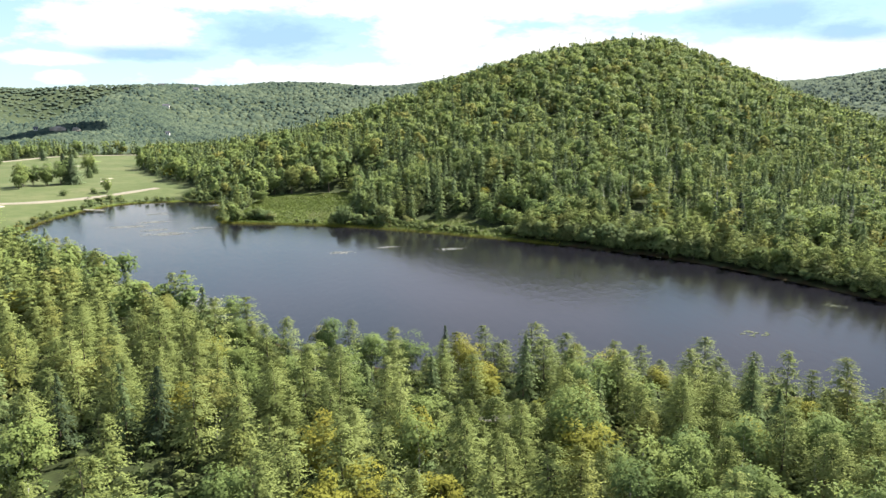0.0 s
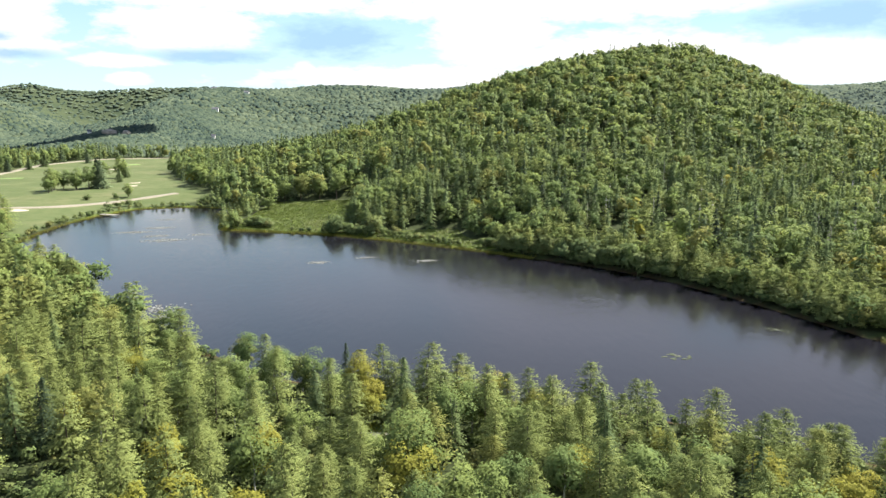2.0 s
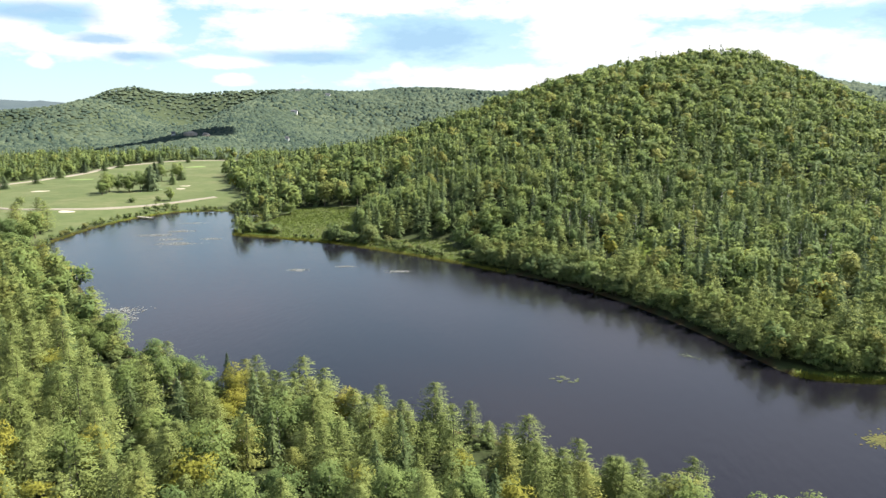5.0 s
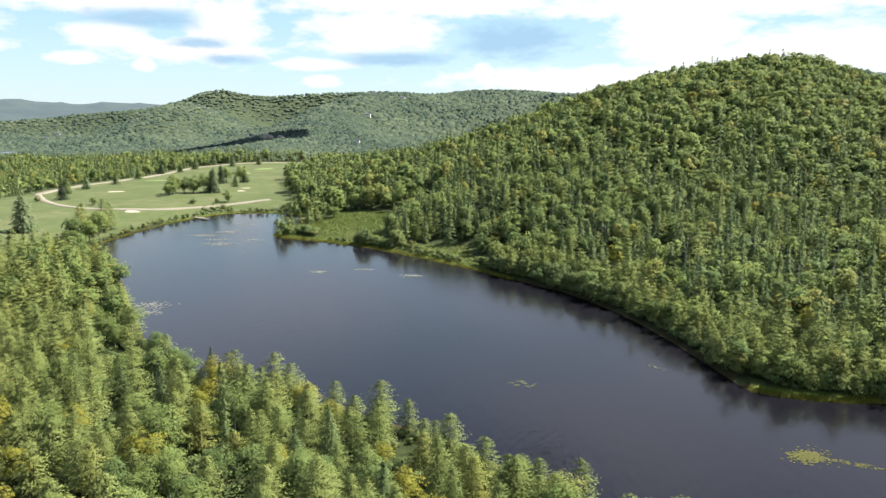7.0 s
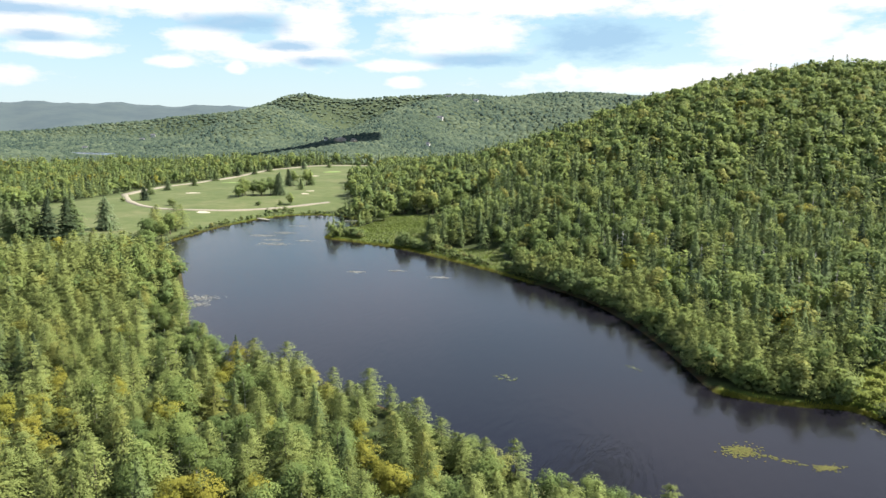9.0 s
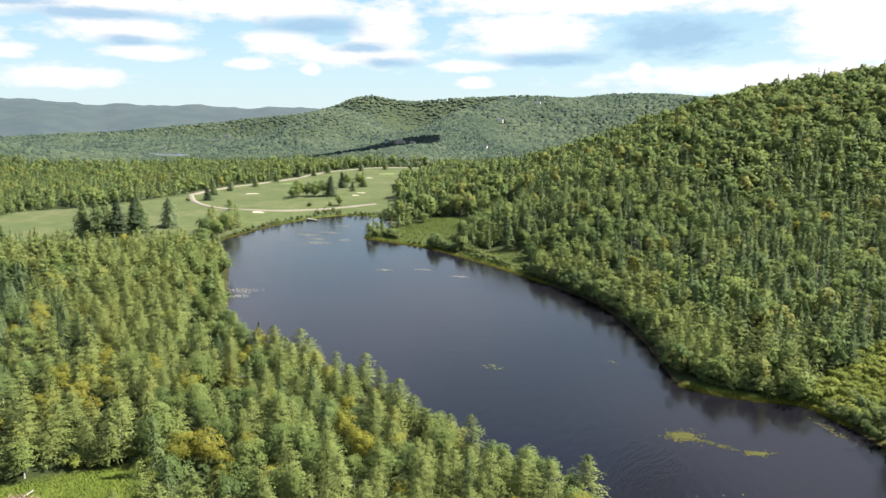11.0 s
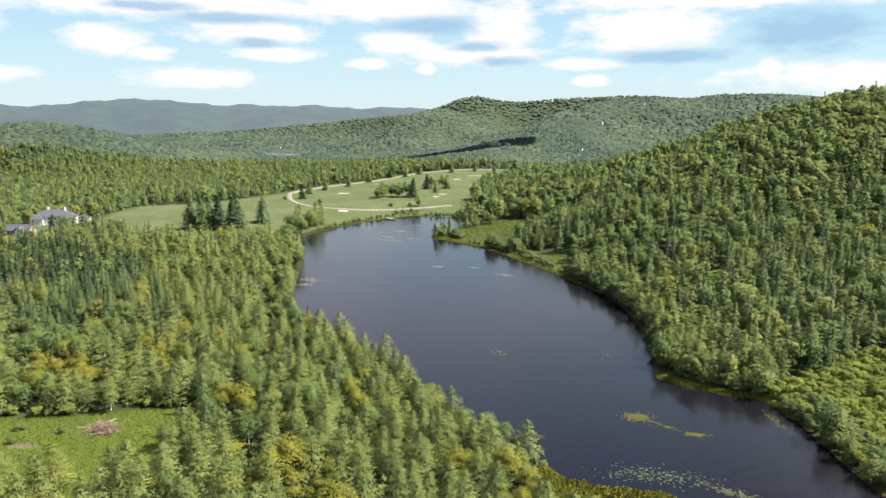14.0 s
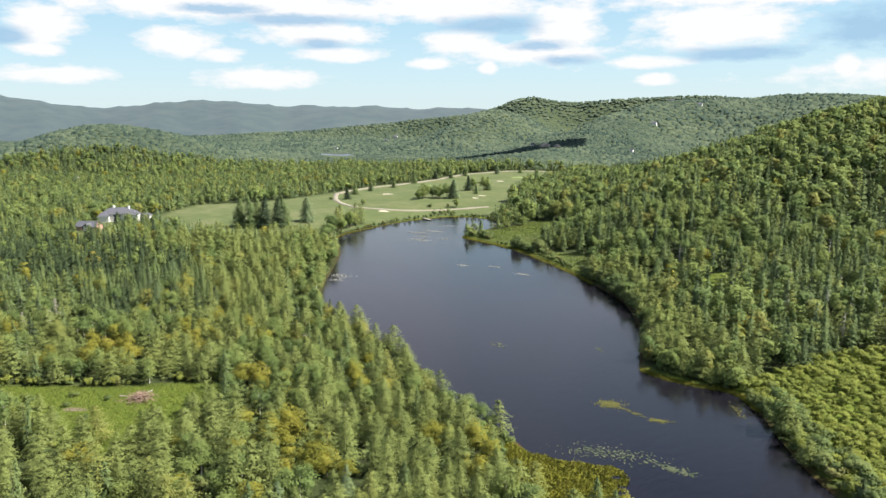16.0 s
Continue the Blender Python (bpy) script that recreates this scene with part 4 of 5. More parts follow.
for x, y, rx, ry, turn in ((-311, 423, 6, 4, 0.5), (-221, 341, 4.5, 2.6, 0.6), (-222, 459, 3.5, 2.5, 0.2), (-230, 478, 3.5, 2.5, 0.9), (-329, 624, 5, 4, 0.3), (-262, 235, 3, 2.2, 0.7)):
    tagged(new("sand_bunker", dish(x, y, rx, ry, turn, 0.2, 0.12, SAND)), "pale sand bunker cut into the mown grass", "bunker", "bunkers on the golf course")
for x, y, rx, ry, turn in ((-349, 514, 9, 6, 0.4), (-341, 677, 11, 7, 0.9)):
    tagged(new("putting_green", dish(x, y, rx, ry, turn, 0.16, 0.04, plain("putting_green_turf", (0.12, 0.175, 0.04), 0.95, 0.1, 0.5))), "short bright putting green on the golf course", "green", kind="structure")
pond = new("pond", dish(POND[0] + 30, POND[1] - 24, 110, 34, -0.66, 1.2, 0.1, WATER))
tagged(pond, "distant small pond among the woods", "water", kind="structure")
gl = new("dirt_patch", dish(9.5, 102.6, 4.5, 1.2, 0.15, 0.12, 0.05, plain("bare_earth_grey", (0.105, 0.095, 0.08), 0.95, 0.2, 1.2)))
tagged(gl, "bare grey-brown earth in a small glade", "ground", kind="structure")
gl2 = new("dirt_patch", dish(24, 15, 4.0, 1.0, 0.7, 0.1, 0.05, plain("bare_earth_dry", (0.15, 0.12, 0.075), 0.95, 0.2, 1.2)))
tagged(gl2, "dry bare earth beside the clearing's grass", "ground", kind="structure")


# ---- trees one can pick out ----
def stand(name, x, y, h, w=None, label=""):
    """A tree of h metres standing at x, y."""
    k = h / {"larch": 10.5, "spruce": 11.0, "broad": 9.8, "shrub": 3.0, "big_spruce": 16.0, "big_broad": 12.0}[name]
    return put_tree(name, (x, y, level(x, y) - 0.1), w or k * 0.95, k, float(rng.random() * 6.283), label)


for x, y, h in ((-232, 212, 16), (-222, 215, 17), (-215, 222, 18), (-212, 231, 17), (-217, 240, 16), (-227, 224, 16), (-218, 261, 15)):
    stand("big_spruce", x, y, h * 1.3, 1.5)
for x, y, h in ((-179, 256, 14), (-183, 264, 17), (-187, 270, 18), (-184, 276, 14), (-190, 286, 18), (-193, 294, 15), (-176, 262, 11), (-188, 280, 12), (-172, 248, 9), (-168, 242, 8)):
    stand("larch" if h > 14 else "big_broad", x, y, h, 1.55 if h > 14 else 1.0)
for x, y, h in ((-303, 366, 11), (-337, 402, 12), (-352, 436, 10), (-358, 474, 10), (-381, 527, 11), (-405, 586, 11), (-402, 612, 10), (-412, 650, 12), (-398, 700, 12), (-385, 735, 10)):
    stand("big_spruce", x, y, h, h / 11.5, "dark spruce beside the gravel track")
for x, y, h in ((-249, 409, 11), (-253, 418, 13), (-256, 425, 14), (-254, 432, 13), (-249, 437, 14), (-244, 430, 12), (-239, 436, 15), (-272, 511, 14), (-263, 518, 15), (-195, 404, 9)):
    stand("big_broad", x, y, h, h / 13.0, "broadleaf tree of a copse on mown grass")
for x, y, h in ((-234, 441, 19), (-240, 446, 17), (-274, 506, 16), (-262, 524, 15), (-247, 488, 10)):
    stand("big_spruce", x, y, h, h / 14.0)
for x, y, h in ((-211, 387, 4), (-200, 399, 3.5), (-262, 352, 5), (-186, 376, 5), (-189, 371, 4), (-183, 381, 4), (-179, 384, 3.5), (-310, 352, 4)):
    stand("shrub", x, y, h, h / 3.0)
for x, y, h, w, lab in ((-66, 402, 19, 1.0, "tall pale silver-green tree at the green's edge"), (-88, 404, 15, 1.1, ""), (-98, 404, 13, 1.0, ""), (-77, 405, 14, 0.9, ""), (-50, 398, 15, 0.9, ""), (-47, 375, 14, 0.9, ""), (-38, 324, 11, 0.85, "pale grey-green willow by the green"),
                        (-42, 332, 10, 0.8, "pale grey-green willow by the green"), (-99, 377, 7.5, 1.0, "round dark bush on the spit"), (-33, 318, 8, 0.7, ""), (-24, 316, 9, 0.75, ""),
                        (-300, 158, 9, 0.7, "broadleaf tree before the white house")):
    stand("big_broad", x, y, h, w, lab or "rounded green broadleaf tree at the wood's edge")
for x, y, h in ((-296, 148, 10), (-303, 152, 11), (-272, 168, 15), (-318, 112, 13)):
    stand("big_spruce", x, y, h, h / 16.0, "dark spruce near the white house")

for x, y, h in ((51, 12, 10.5), (48, 9, 8.0), (39, 5, 9.0), (43, 2, 8.5), (60, 20, 9.5), (71, 17, 11.0), (72, 25, 10.0), (66, 21, 8.0), (17, 8, 5.0), (50, 37, 6.0), (46, 40, 4.5), (27, 1, 7.5), (33, -2, 8.0)):
    stand("larch", x, y, h, h / 9.0, "young pale green larch in the grassy clearing")
for x, y, h in ((27, 9, 2.0), (33, 15, 1.6), (20, 14, 1.8), (41, 16, 2.2), (24, 24, 1.7), (45, 30, 2.4), (8, 8, 2.2), (14, 18, 1.8)):
    stand("shrub", x, y, h, h / 2.6, "low leafy shrub in the grassy clearing")

# shrubs along the shores
SHRUB_ROWS = [([(-96, 313), (-88, 317), (-76, 313)], 1.6, 1.6), ([(-92, 322), (-78, 318)], 1.9, 1.5), ([(-68, 308), (-45, 303), (-15, 291), (10, 277)], 2.6, 0.95),
              ([(-40, 306), (-14, 295), (14, 277)], 2.8, 1.15), ([(-50, 304), (-38, 301), (-26, 297)], 2.0, 2.2), ([(22, 274), (45, 258), (70, 241)], 2.2, 1.7), ([(36, 264), (60, 250), (84, 226)], 2.4, 2.2),
              ([(78, 234), (93, 216), (107, 193), (119, 171)], 2.3, 1.35), ([(86, 233), (100, 212), (113, 190), (122, 174)], 2.6, 1.7),
              ([(123, 169), (132, 166), (143, 167), (153, 168)], 1.9, 1.15), ([(126, 173), (140, 172), (152, 173)], 2.2, 1.5),
              ([(158, 163), (170, 149), (182, 136), (195, 125), (215, 114)], 2.0, 1.3), ([(162, 166), (175, 151), (188, 138), (202, 126)], 2.2, 1.5),
              ([(-168, 253), (-178, 285), (-185, 318), (-184, 350), (-177, 376), (-150, 391)], 3.6, 0.9), ([(-146, 391), (-125, 387), (-110, 372)], 2.4, 1.1),
              ([(-104, 366), (-101, 350)], 2.6, 1.2), ([(-150, 398), (-130, 396), (-110, 388)], 3.0, 1.5), ([(-158, 234), (-125, 212), (-97, 190), (-60, 156), (-36, 136)], 2.8, 1.3)]
shrub_count, loose_shrubs = 0, []
for pts, gap, size in SHRUB_ROWS:
    line = smooth_line(pts, 12)
    seg = np.hypot(*np.diff(line, axis=0).T)
    along = np.concatenate([[0], np.cumsum(seg)])
    for s in np.arange(gap * 0.5, along[-1], gap):
        x, y = np.interp(s, along, line[:, 0]) + rng.normal(0, 0.9), np.interp(s, along, line[:, 1]) + rng.normal(0, 0.9)
        if float(ring_distance(np.array([x]), np.array([y]), LAKE)[0]) < 0.4:
            continue
        k = size * float(rng.uniform(0.45, 1.3))
        shrub_count += 1
        if shrub_count % 5 > 2:
            loose_shrubs.append((x, y, level(x, y) - 0.1, k))
            continue
        put_tree("shrub", (x, y, level(x, y) - 0.1), k * float(rng.uniform(0.75, 1.05)), k, float(rng.random() * 6.283))


ls = np.array(loose_shrubs)
t, tint = bake(VARIANTS["shrub", "close"], ls[:, :3], np.stack([ls[:, 3] * 0.9, ls[:, 3]], -1), rng.random(len(ls)) * 6.283, rng.random(len(ls)))
tagged(new("shore_thicket", tri_mesh("shore_thicket", t, [SHRUB], tint)), "green alder and willow thicket along the shores", "shrubs", kind="stuff")


def thicket(ring, spacing, lo, hi, lod, label, mat, name="shrub"):
    x0, y0 = ring.min(0)
    x1, y1 = ring.max(0)
    X, Y = scatter((x0, y0), (x1, y1), spacing)
    m = (ring_distance(X, Y, ring) < -0.5) & (ring_distance(X, Y, LAKE) > 1.5) & in_view(X, Y)
    X, Y = X[m], Y[m]
    n = len(X)
    s = rng.uniform(lo, hi, n) * (1 + 0.2 * wavy(X, Y, 9, 2))
    t, tint = bake(VARIANTS[name, lod], np.stack([X, Y, land(X, Y) - 0.1], -1), np.stack([s * 0.9, s], -1), rng.random(n) * 6.283, np.mod(0.35 + 0.55 * rng.random(n), 1))
    tagged(new("thicket", tri_mesh("thicket", t, [mat], tint)), label, "shrubs", kind="stuff")


thicket(MEADOW, 3.0, 0.6, 1.4, "close", "yellow-green young alder thicket in a wet meadow", YOUNG)


def hem(ring, spacing, reach, lo, hi, label, mat):
    """Bushes in an uneven row just outside an outline."""
    seg = np.hypot(*(np.roll(ring, -1, 0) - ring).T)
    along = np.concatenate([[0], np.cumsum(seg)])
    s = np.arange(0, along[-1], spacing)
    s = s + rng.normal(0, spacing * 0.4, len(s))
    loop = np.vstack([ring, ring[:1]])
    X, Y = (np.interp(s, along, loop[:, i]) + rng.normal(0, reach, len(s)) for i in range(2))
    m = ring_distance(X, Y, ring) > 0.4
    X, Y = X[m], Y[m]
    k = rng.uniform(lo, hi, len(X))
    t, tint = bake(VARIANTS["shrub", "close"], np.stack([X, Y, land(X, Y) - 0.1], -1), np.stack([k * 0.95, k], -1), rng.random(len(X)) * 6.283, rng.random(len(X)))
    tagged(new("thicket", tri_mesh("thicket", t, [mat], tint)), label, "shrubs", kind="stuff")


hem(CLEARING, 1.1, 1.6, 0.5, 1.25, "light green bushes along the clearing's edge", YOUNG)
hem(GLADE, 1.2, 0.9, 0.4, 0.8, "light green bushes round a small glade", YOUNG)

def undergrowth():
    """Low bushes that fill the gaps under the trees of the near bank."""
    X, Y = scatter((-150, -20), (175, 235), 3.1)
    q, d = line_distance(X, Y, PATH_LINE), ring_distance(X, Y, LAKE)
    m = (q < 190) & in_view(X, Y) & (Y < 260 - 0.75 * (X + 100)) & ~open_ground(X, Y, d) & (d > 1.5) & (rng.random(len(X)) < 0.75)
    X, Y, d = X[m], Y[m], d[m]
    k = rng.uniform(0.45, 1.0, len(X))
    t, tint = bake(VARIANTS["shrub", "mid"], np.stack([X, Y, land(X, Y, d) - 0.1], -1), np.stack([k, k], -1), rng.random(len(X)) * 6.283, rng.random(len(X)))
    tagged(new("undergrowth", tri_mesh("undergrowth", t, [SHRUB], tint)), "green undergrowth of low bushes beneath the bank's trees", "shrubs", kind="stuff")


undergrowth()

# ---- grasses ----
def grass(name, places, height, width, mat, label, lean=0.3):
    n = len(places)
    up = unit(np.stack([rng.normal(0, lean, n), rng.normal(0, lean, n), np.ones(n)], -1))
    side = unit(np.cross(up, rng.normal(size=(n, 3)))) * (width * rng.uniform(0.6, 1.3, (n, 1)))
    t = np.stack([places - side, places + side, places + up * (height * rng.uniform(0.5, 1.2, (n, 1))), up], 1)
    tagged(new(name, tri_mesh(name, t, [mat], rng.random(n))), label, "grass", kind="stuff")


X, Y = scatter((120, 60), (172, 100), 0.2)
m = (ring_distance(X, Y, MARSH_RING) < -0.6 * rng.random(len(X)) + 1.2 * wavy(X, Y, 3, 4)) & (wavy(X, Y, 4, 6) > -0.8)
grass("marsh_grass", np.stack([X[m], Y[m], np.maximum(land(X[m], Y[m]), -0.1)], -1), 0.6, 0.24, MARSH, "bright yellow-green sedge standing in shallow water", 0.6)


def shore_grass(points, depth, count, label):
    line = smooth_line(points, 10)
    seg = np.hypot(*np.diff(line, axis=0).T)
    along = np.concatenate([[0], np.cumsum(seg)])
    s = rng.random(count) * along[-1]
    x = np.interp(s, along, line[:, 0]) + rng.normal(0, depth, count)
    y = np.interp(s, along, line[:, 1]) + rng.normal(0, depth, count)
    d = ring_distance(x, y, LAKE)
    k = (d > -0.9) & (d < 3.2)
    x, y = x[k], y[k]
    grass("shore_grass", np.stack([x, y, np.maximum(land(x, y), -0.15)], -1), 0.75, 0.14, MARSH, label)


shore_grass(SHORE[:6], 0.9, 5200, "yellow-green sedge fringe along the lake shore")
shore_grass(SHORE[10:15], 0.8, 2600, "yellowish sedge fringe at the wooded point")
shore_grass(SHORE[38:46], 0.8, 2600, "pale grass fringe on the golf course shore")
shore_grass(SHORE[45:] + SHORE[:1], 0.9, 1800, "green reed fringe round the spit")
X, Y = scatter((-14, 0), (58, 55), 0.42)
m = ring_distance(X, Y, CLEARING) < 0.4
grass("meadow_grass", np.stack([X[m], Y[m], land(X[m], Y[m])], -1), 0.55, 0.13, foliage("meadow_blades", (0.1, 0.138, 0.028), (0.125, 0.168, 0.032), (0.15, 0.188, 0.036), (0.17, 0.172, 0.05), 0.12), "bright green meadow grass in a forest clearing", 0.5)
X, Y = scatter((-2, 96), (20, 108), 0.35)
m = (ring_distance(X, Y, GLADE) < 0.8) & (np.hypot((X - 9.5) / 4.8, (Y - 102.2) / 1.8) > 1)
grass("meadow_grass", np.stack([X[m], Y[m], land(X[m], Y[m])], -1), 0.6, 0.13, MARSH, "green grass in a small glade", 0.5)


X, Y = scatter((-102, 265), (35, 400), 0.62)
m = (ring_distance(X, Y, SPIT) < 0.0) & (ring_distance(X, Y, LAKE) > 1.0)
grass("green_turf", np.stack([X[m], Y[m], land(X[m], Y[m])], -1), 0.35, 0.6, foliage("green_turf_blades", (0.175, 0.24, 0.044), (0.205, 0.275, 0.05), (0.23, 0.29, 0.058), (0.245, 0.27, 0.068), 0.1), "bright green turf of a golf green beside the lake", 0.6)


# ---- floating leaves ----
def pads(cx, cy, rx, ry, turn, count, size, mat, label):
    out = []
    c, s = math.cos(turn), math.sin(turn)
    for _ in range(count):
        u, v = rng.normal(0, 0.5) * rx, rng.normal(0, 0.5) * ry
        x, y = cx + u * c - v * s, cy + u * s + v * c
        r, a0 = size * rng.uniform(0.6, 1.3), rng.random() * 6.283
        z = 0.02 + 0.03 * rng.random()
        ring = [(x + r * math.cos(a0 + 0.15 + k * 0.997), y + r * math.sin(a0 + 0.15 + k * 0.997) * 0.85, z + 0.02 * rng.random()) for k in range(7)]
        out += [((x, y, z), ring[k], ring[k + 1]) for k in range(6)]
    tagged(new("lily_pads", tri_mesh("lily_pads", np.concatenate([np.array(out), np.tile((0.0, 0.0, 1.0), (len(out), 1, 1))], 1), [mat], np.repeat(rng.random(count), 6))), label, "water plants", kind="stuff")


for k, (dx, dy) in enumerate(((-2.6, 0.5), (-1.0, -1.0), (0.6, 0.9), (1.8, -0.6), (3.0, 0.7), (-0.2, 2.0))):
    pads(69 + dx, 148.3 + dy, 0.9, 0.55, 0.2, 10, 0.28, PAD, "cluster of pale green lily pads on dark water")
pads(99, 171.5, 3.0, 1.1, -0.6, 26, 0.26, PAD, "thin drift of lily pads near the wooded shore")
pads(128.5, 130.5, 3.6, 2.8, 0.5, 330, 0.26, PADY, "dense yellow-green pond weed patch")
pads(144.5, 130.0, 3.0, 1.0, 0.6, 150, 0.24, PADY, "small yellow-green pond weed patch")
pads(136, 130, 6.0, 1.0, -0.1, 90, 0.22, PADY, "thin trail of pale floating weed")
pads(150, 106, 9.0, 3.5, 0.3, 150, 0.26, PAD, "scattered lily pads off the marsh")
pads(142, 101, 8.0, 3.5, 0.5, 190, 0.22, PAD, "scattered drowned weed off the marsh")
pads(160, 107, 6.0, 1.6, 0.1, 120, 0.26, PAD, "thin floating weed in the cove")
pads(158, 152, 7.0, 1.2, -0.8, 60, 0.22, PADY, "floating weed under the shore trees")
# these discs also stand in for light patches on the lake
for x, y, rx, ry, n in ((-113, 282, 9, 4, 150), (-136, 301, 8, 3, 150), (-131, 314, 7, 3, 120), (-122, 292, 6, 3, 90), (-104, 297, 5, 2.5, 60), (-36, 242, 4, 2, 50), (2.4, 248, 4, 1.6, 60),
                        (-20, 252, 4, 1.6, 40), (-66, 177, 7, 4, 110), (-60, 170, 4, 3, 60), (-140, 340, 8, 3, 60), (-120, 372, 7, 4, 90)):
    pads(x, y, rx, ry, 0.3, int(n * 1.7), 0.34, PADPALE, "pale patch of weed and painted light on the lake")


# ---- wooden dock, brush pile, dead trees ----
def box(bm, x0, x1, y0, y1, z0, z1):
    v = [bm.verts.new(p) for p in ((x0, y0, z0), (x1, y0, z0), (x1, y1, z0), (x0, y1, z0), (x0, y0, z1), (x1, y0, z1), (x1, y1, z1), (x0, y1, z1))]
    for f in ((3, 2, 1, 0), (4, 5, 6, 7), (0, 1, 5, 4), (1, 2, 6, 5), (2, 3, 7, 6), (3, 0, 4, 7)):
        bm.faces.new([v[i] for i in f])


def build_dock():
    root = tagged(new("dock"), "weathered grey wooden dock on posts at the lake shore", "dock")
    root.matrix_basis = pose(-182, 351, 0.75, 0, 0, -12)
    for k in range(11):
        bm = bmesh.new()
        box(bm, k * 1.0, k * 1.0 + 0.93, -1.1, 1.1, 0, 0.07)
        part("plank", bm, WOOD, root)
    for y in (-0.9, 0.9):
        bm = bmesh.new()
        box(bm, 0, 11, y - 0.06, y + 0.06, -0.2, -0.005)
        part("beam", bm, WOOD, root)
        for x in (0.6, 4.0, 7.4, 10.6):
            bm = bmesh.new()
            bmesh.ops.create_cone(bm, cap_ends=True, segments=8, radius1=0.11, radius2=0.10, depth=3.0, matrix=Matrix.Translation((x, y * 1.28, -1.0)))
            part("post", bm, WOOD, root)


build_dock()


def build_brush_pile(x, y):
    out = []
    for _ in range(620):
        a, r = rng.random() * 6.283, abs(rng.normal(0, 2.3))
        z = max(0.05, 1.9 - 0.3 * r) * rng.random()
        p = np.array((x + 1.35 * r * math.cos(a), y + 1.1 * r * math.sin(a), level(x, y) + z))
        w = unit(np.array((rng.normal(), rng.normal(), rng.normal(0, 0.25))))
        out.append(limb(p - w * rng.uniform(0.4, 1.2), p + w * rng.uniform(0.4, 1.2), 0.05, 0.02, 3))
    tagged(new("brush_pile", tri_mesh("brush_pile", np.concatenate(out), [BRUSH])), "heap of reddish-brown cut branches in the clearing", "brush pile", kind="stuff")
    for dx, dy, a in ((-5.2, -2.6, 0.6), (-3.0, 4.2, 1.9)):
        bm = bmesh.new()
        bmesh.ops.create_cone(bm, cap_ends=True, segments=8, radius1=0.16, radius2=0.12, depth=2.4, matrix=pose(x + dx, y + dy, level(x + dx, y + dy) + 0.18, 0, 90, math.degrees(a)))
        tagged(part("log", bm, DEAD), "pale cut log lying beside the brush pile", "log")


build_brush_pile(30, 31)


def dead_tree(h, spread, bare, mat, label):
    """A bare tree at the origin, to be copied."""
    root = tagged(new("dead_tree"), label, "tree", "bare trees")
    t = new("trunk", tri_mesh("trunk", trunk_tris(h, 0.2), [mat]))
    t.parent = root
    out = []
    for _ in range(bare):
        u, a = rng.uniform(0.2, 0.97), rng.random() * 6.283
        reach = spread * (1.1 - u) * rng.uniform(0.5, 1.1)
        p1 = np.array((math.cos(a) * reach, math.sin(a) * reach, u * h + reach * rng.uniform(-0.2, 0.5)))
        out.append(limb((0, 0, u * h), p1, 0.07, 0.02, 3))
        for _ in range(3):
            f = rng.uniform(0.4, 1)
            q = np.array((0, 0, u * h)) * (1 - f) + p1 * f
            out.append(limb(q, q + rng.normal(0, 0.4, 3), 0.03, 0.01, 3))
    b = new("bare_crown", tri_mesh("bare_crown", np.concatenate(out), [mat]))
    b.parent = root
    b["kind"] = "stuff"
    return root


def set_dead(proto, places):
    for k, (x, y, size) in enumerate(places):
        m = pose(x, y, level(x, y) - 0.2, 0, 0, float(rng.random() * 360))
        ob = proto if k == 0 else copy_thing(proto, m)
        ob.matrix_basis = m
        ob.scale = (size, size, size)


set_dead(dead_tree(12, 2.2, 46, DEAD, "bare grey dead conifer with broken branches"), [(165, 224, 1.05), (141, 239, 0.95), (153, 247, 1.05), (170, 247, 1.0), (162, 243, 0.9), (148, 243, 0.9)])
set_dead(dead_tree(11, 4.0, 110, DEAD, "leafless grey tree with a wide twiggy crown"), [(-60, 34, 0.85), (-74, 40, 0.95), (-66, 26, 0.8)])
hill_spots = [(60 + 230 * rng.random(), 262 + 110 * rng.random(), rng.uniform(0.65, 0.9)) for _ in range(84)]
set_dead(dead_tree(12.5, 2.6, 22, BARK_PALE, "bare pale birch trunk on the hillside"), [(72, 384, 1.15)] + hill_spots)


# ---- houses ----
def gable(bm, w, d, z, rise, over=0.5, thick=0.25):
    """A gabled roof with its ridge along x."""
    a, b = w / 2 + over, d / 2 + over
    lo = z - rise * over / (d / 2)
    v = [bm.verts.new(p) for p in ((-a, -b, lo), (a, -b, lo), (a, b, lo), (-a, b, lo), (-a, 0, z + rise), (a, 0, z + rise),
                                   (-a, -b, lo + thick), (a, -b, lo + thick), (a, b, lo + thick), (-a, b, lo + thick), (-a, 0, z + rise + thick), (a, 0, z + rise + thick))]
    for f in ((0, 1, 5, 4), (2, 3, 4, 5), (7, 6, 10, 11), (9, 8, 11, 10), (1, 0, 6, 7), (3, 2, 8, 9), (0, 4, 10, 6), (4, 3, 9, 10), (5, 1, 7, 11), (2, 5, 11, 8)):
        bm.faces.new([v[i] for i in f])


def hip(bm, w, d, z, rise, over=0.6, cx=0.0, cy=0.0):
    a, b, k = w / 2 + over, d / 2 + over, max(w / 2 - d / 2, 0.3)
    v = [bm.verts.new((cx + x, cy + y, h)) for x, y, h in ((-a, -b, z), (a, -b, z), (a, b, z), (-a, b, z), (-k, 0, z + rise), (k, 0, z + rise))]
    for f in ((0, 1, 5, 4), (1, 2, 5), (2, 3, 4, 5), (3, 0, 4), (3, 2, 1, 0)):
        bm.faces.new([v[i] for i in f])


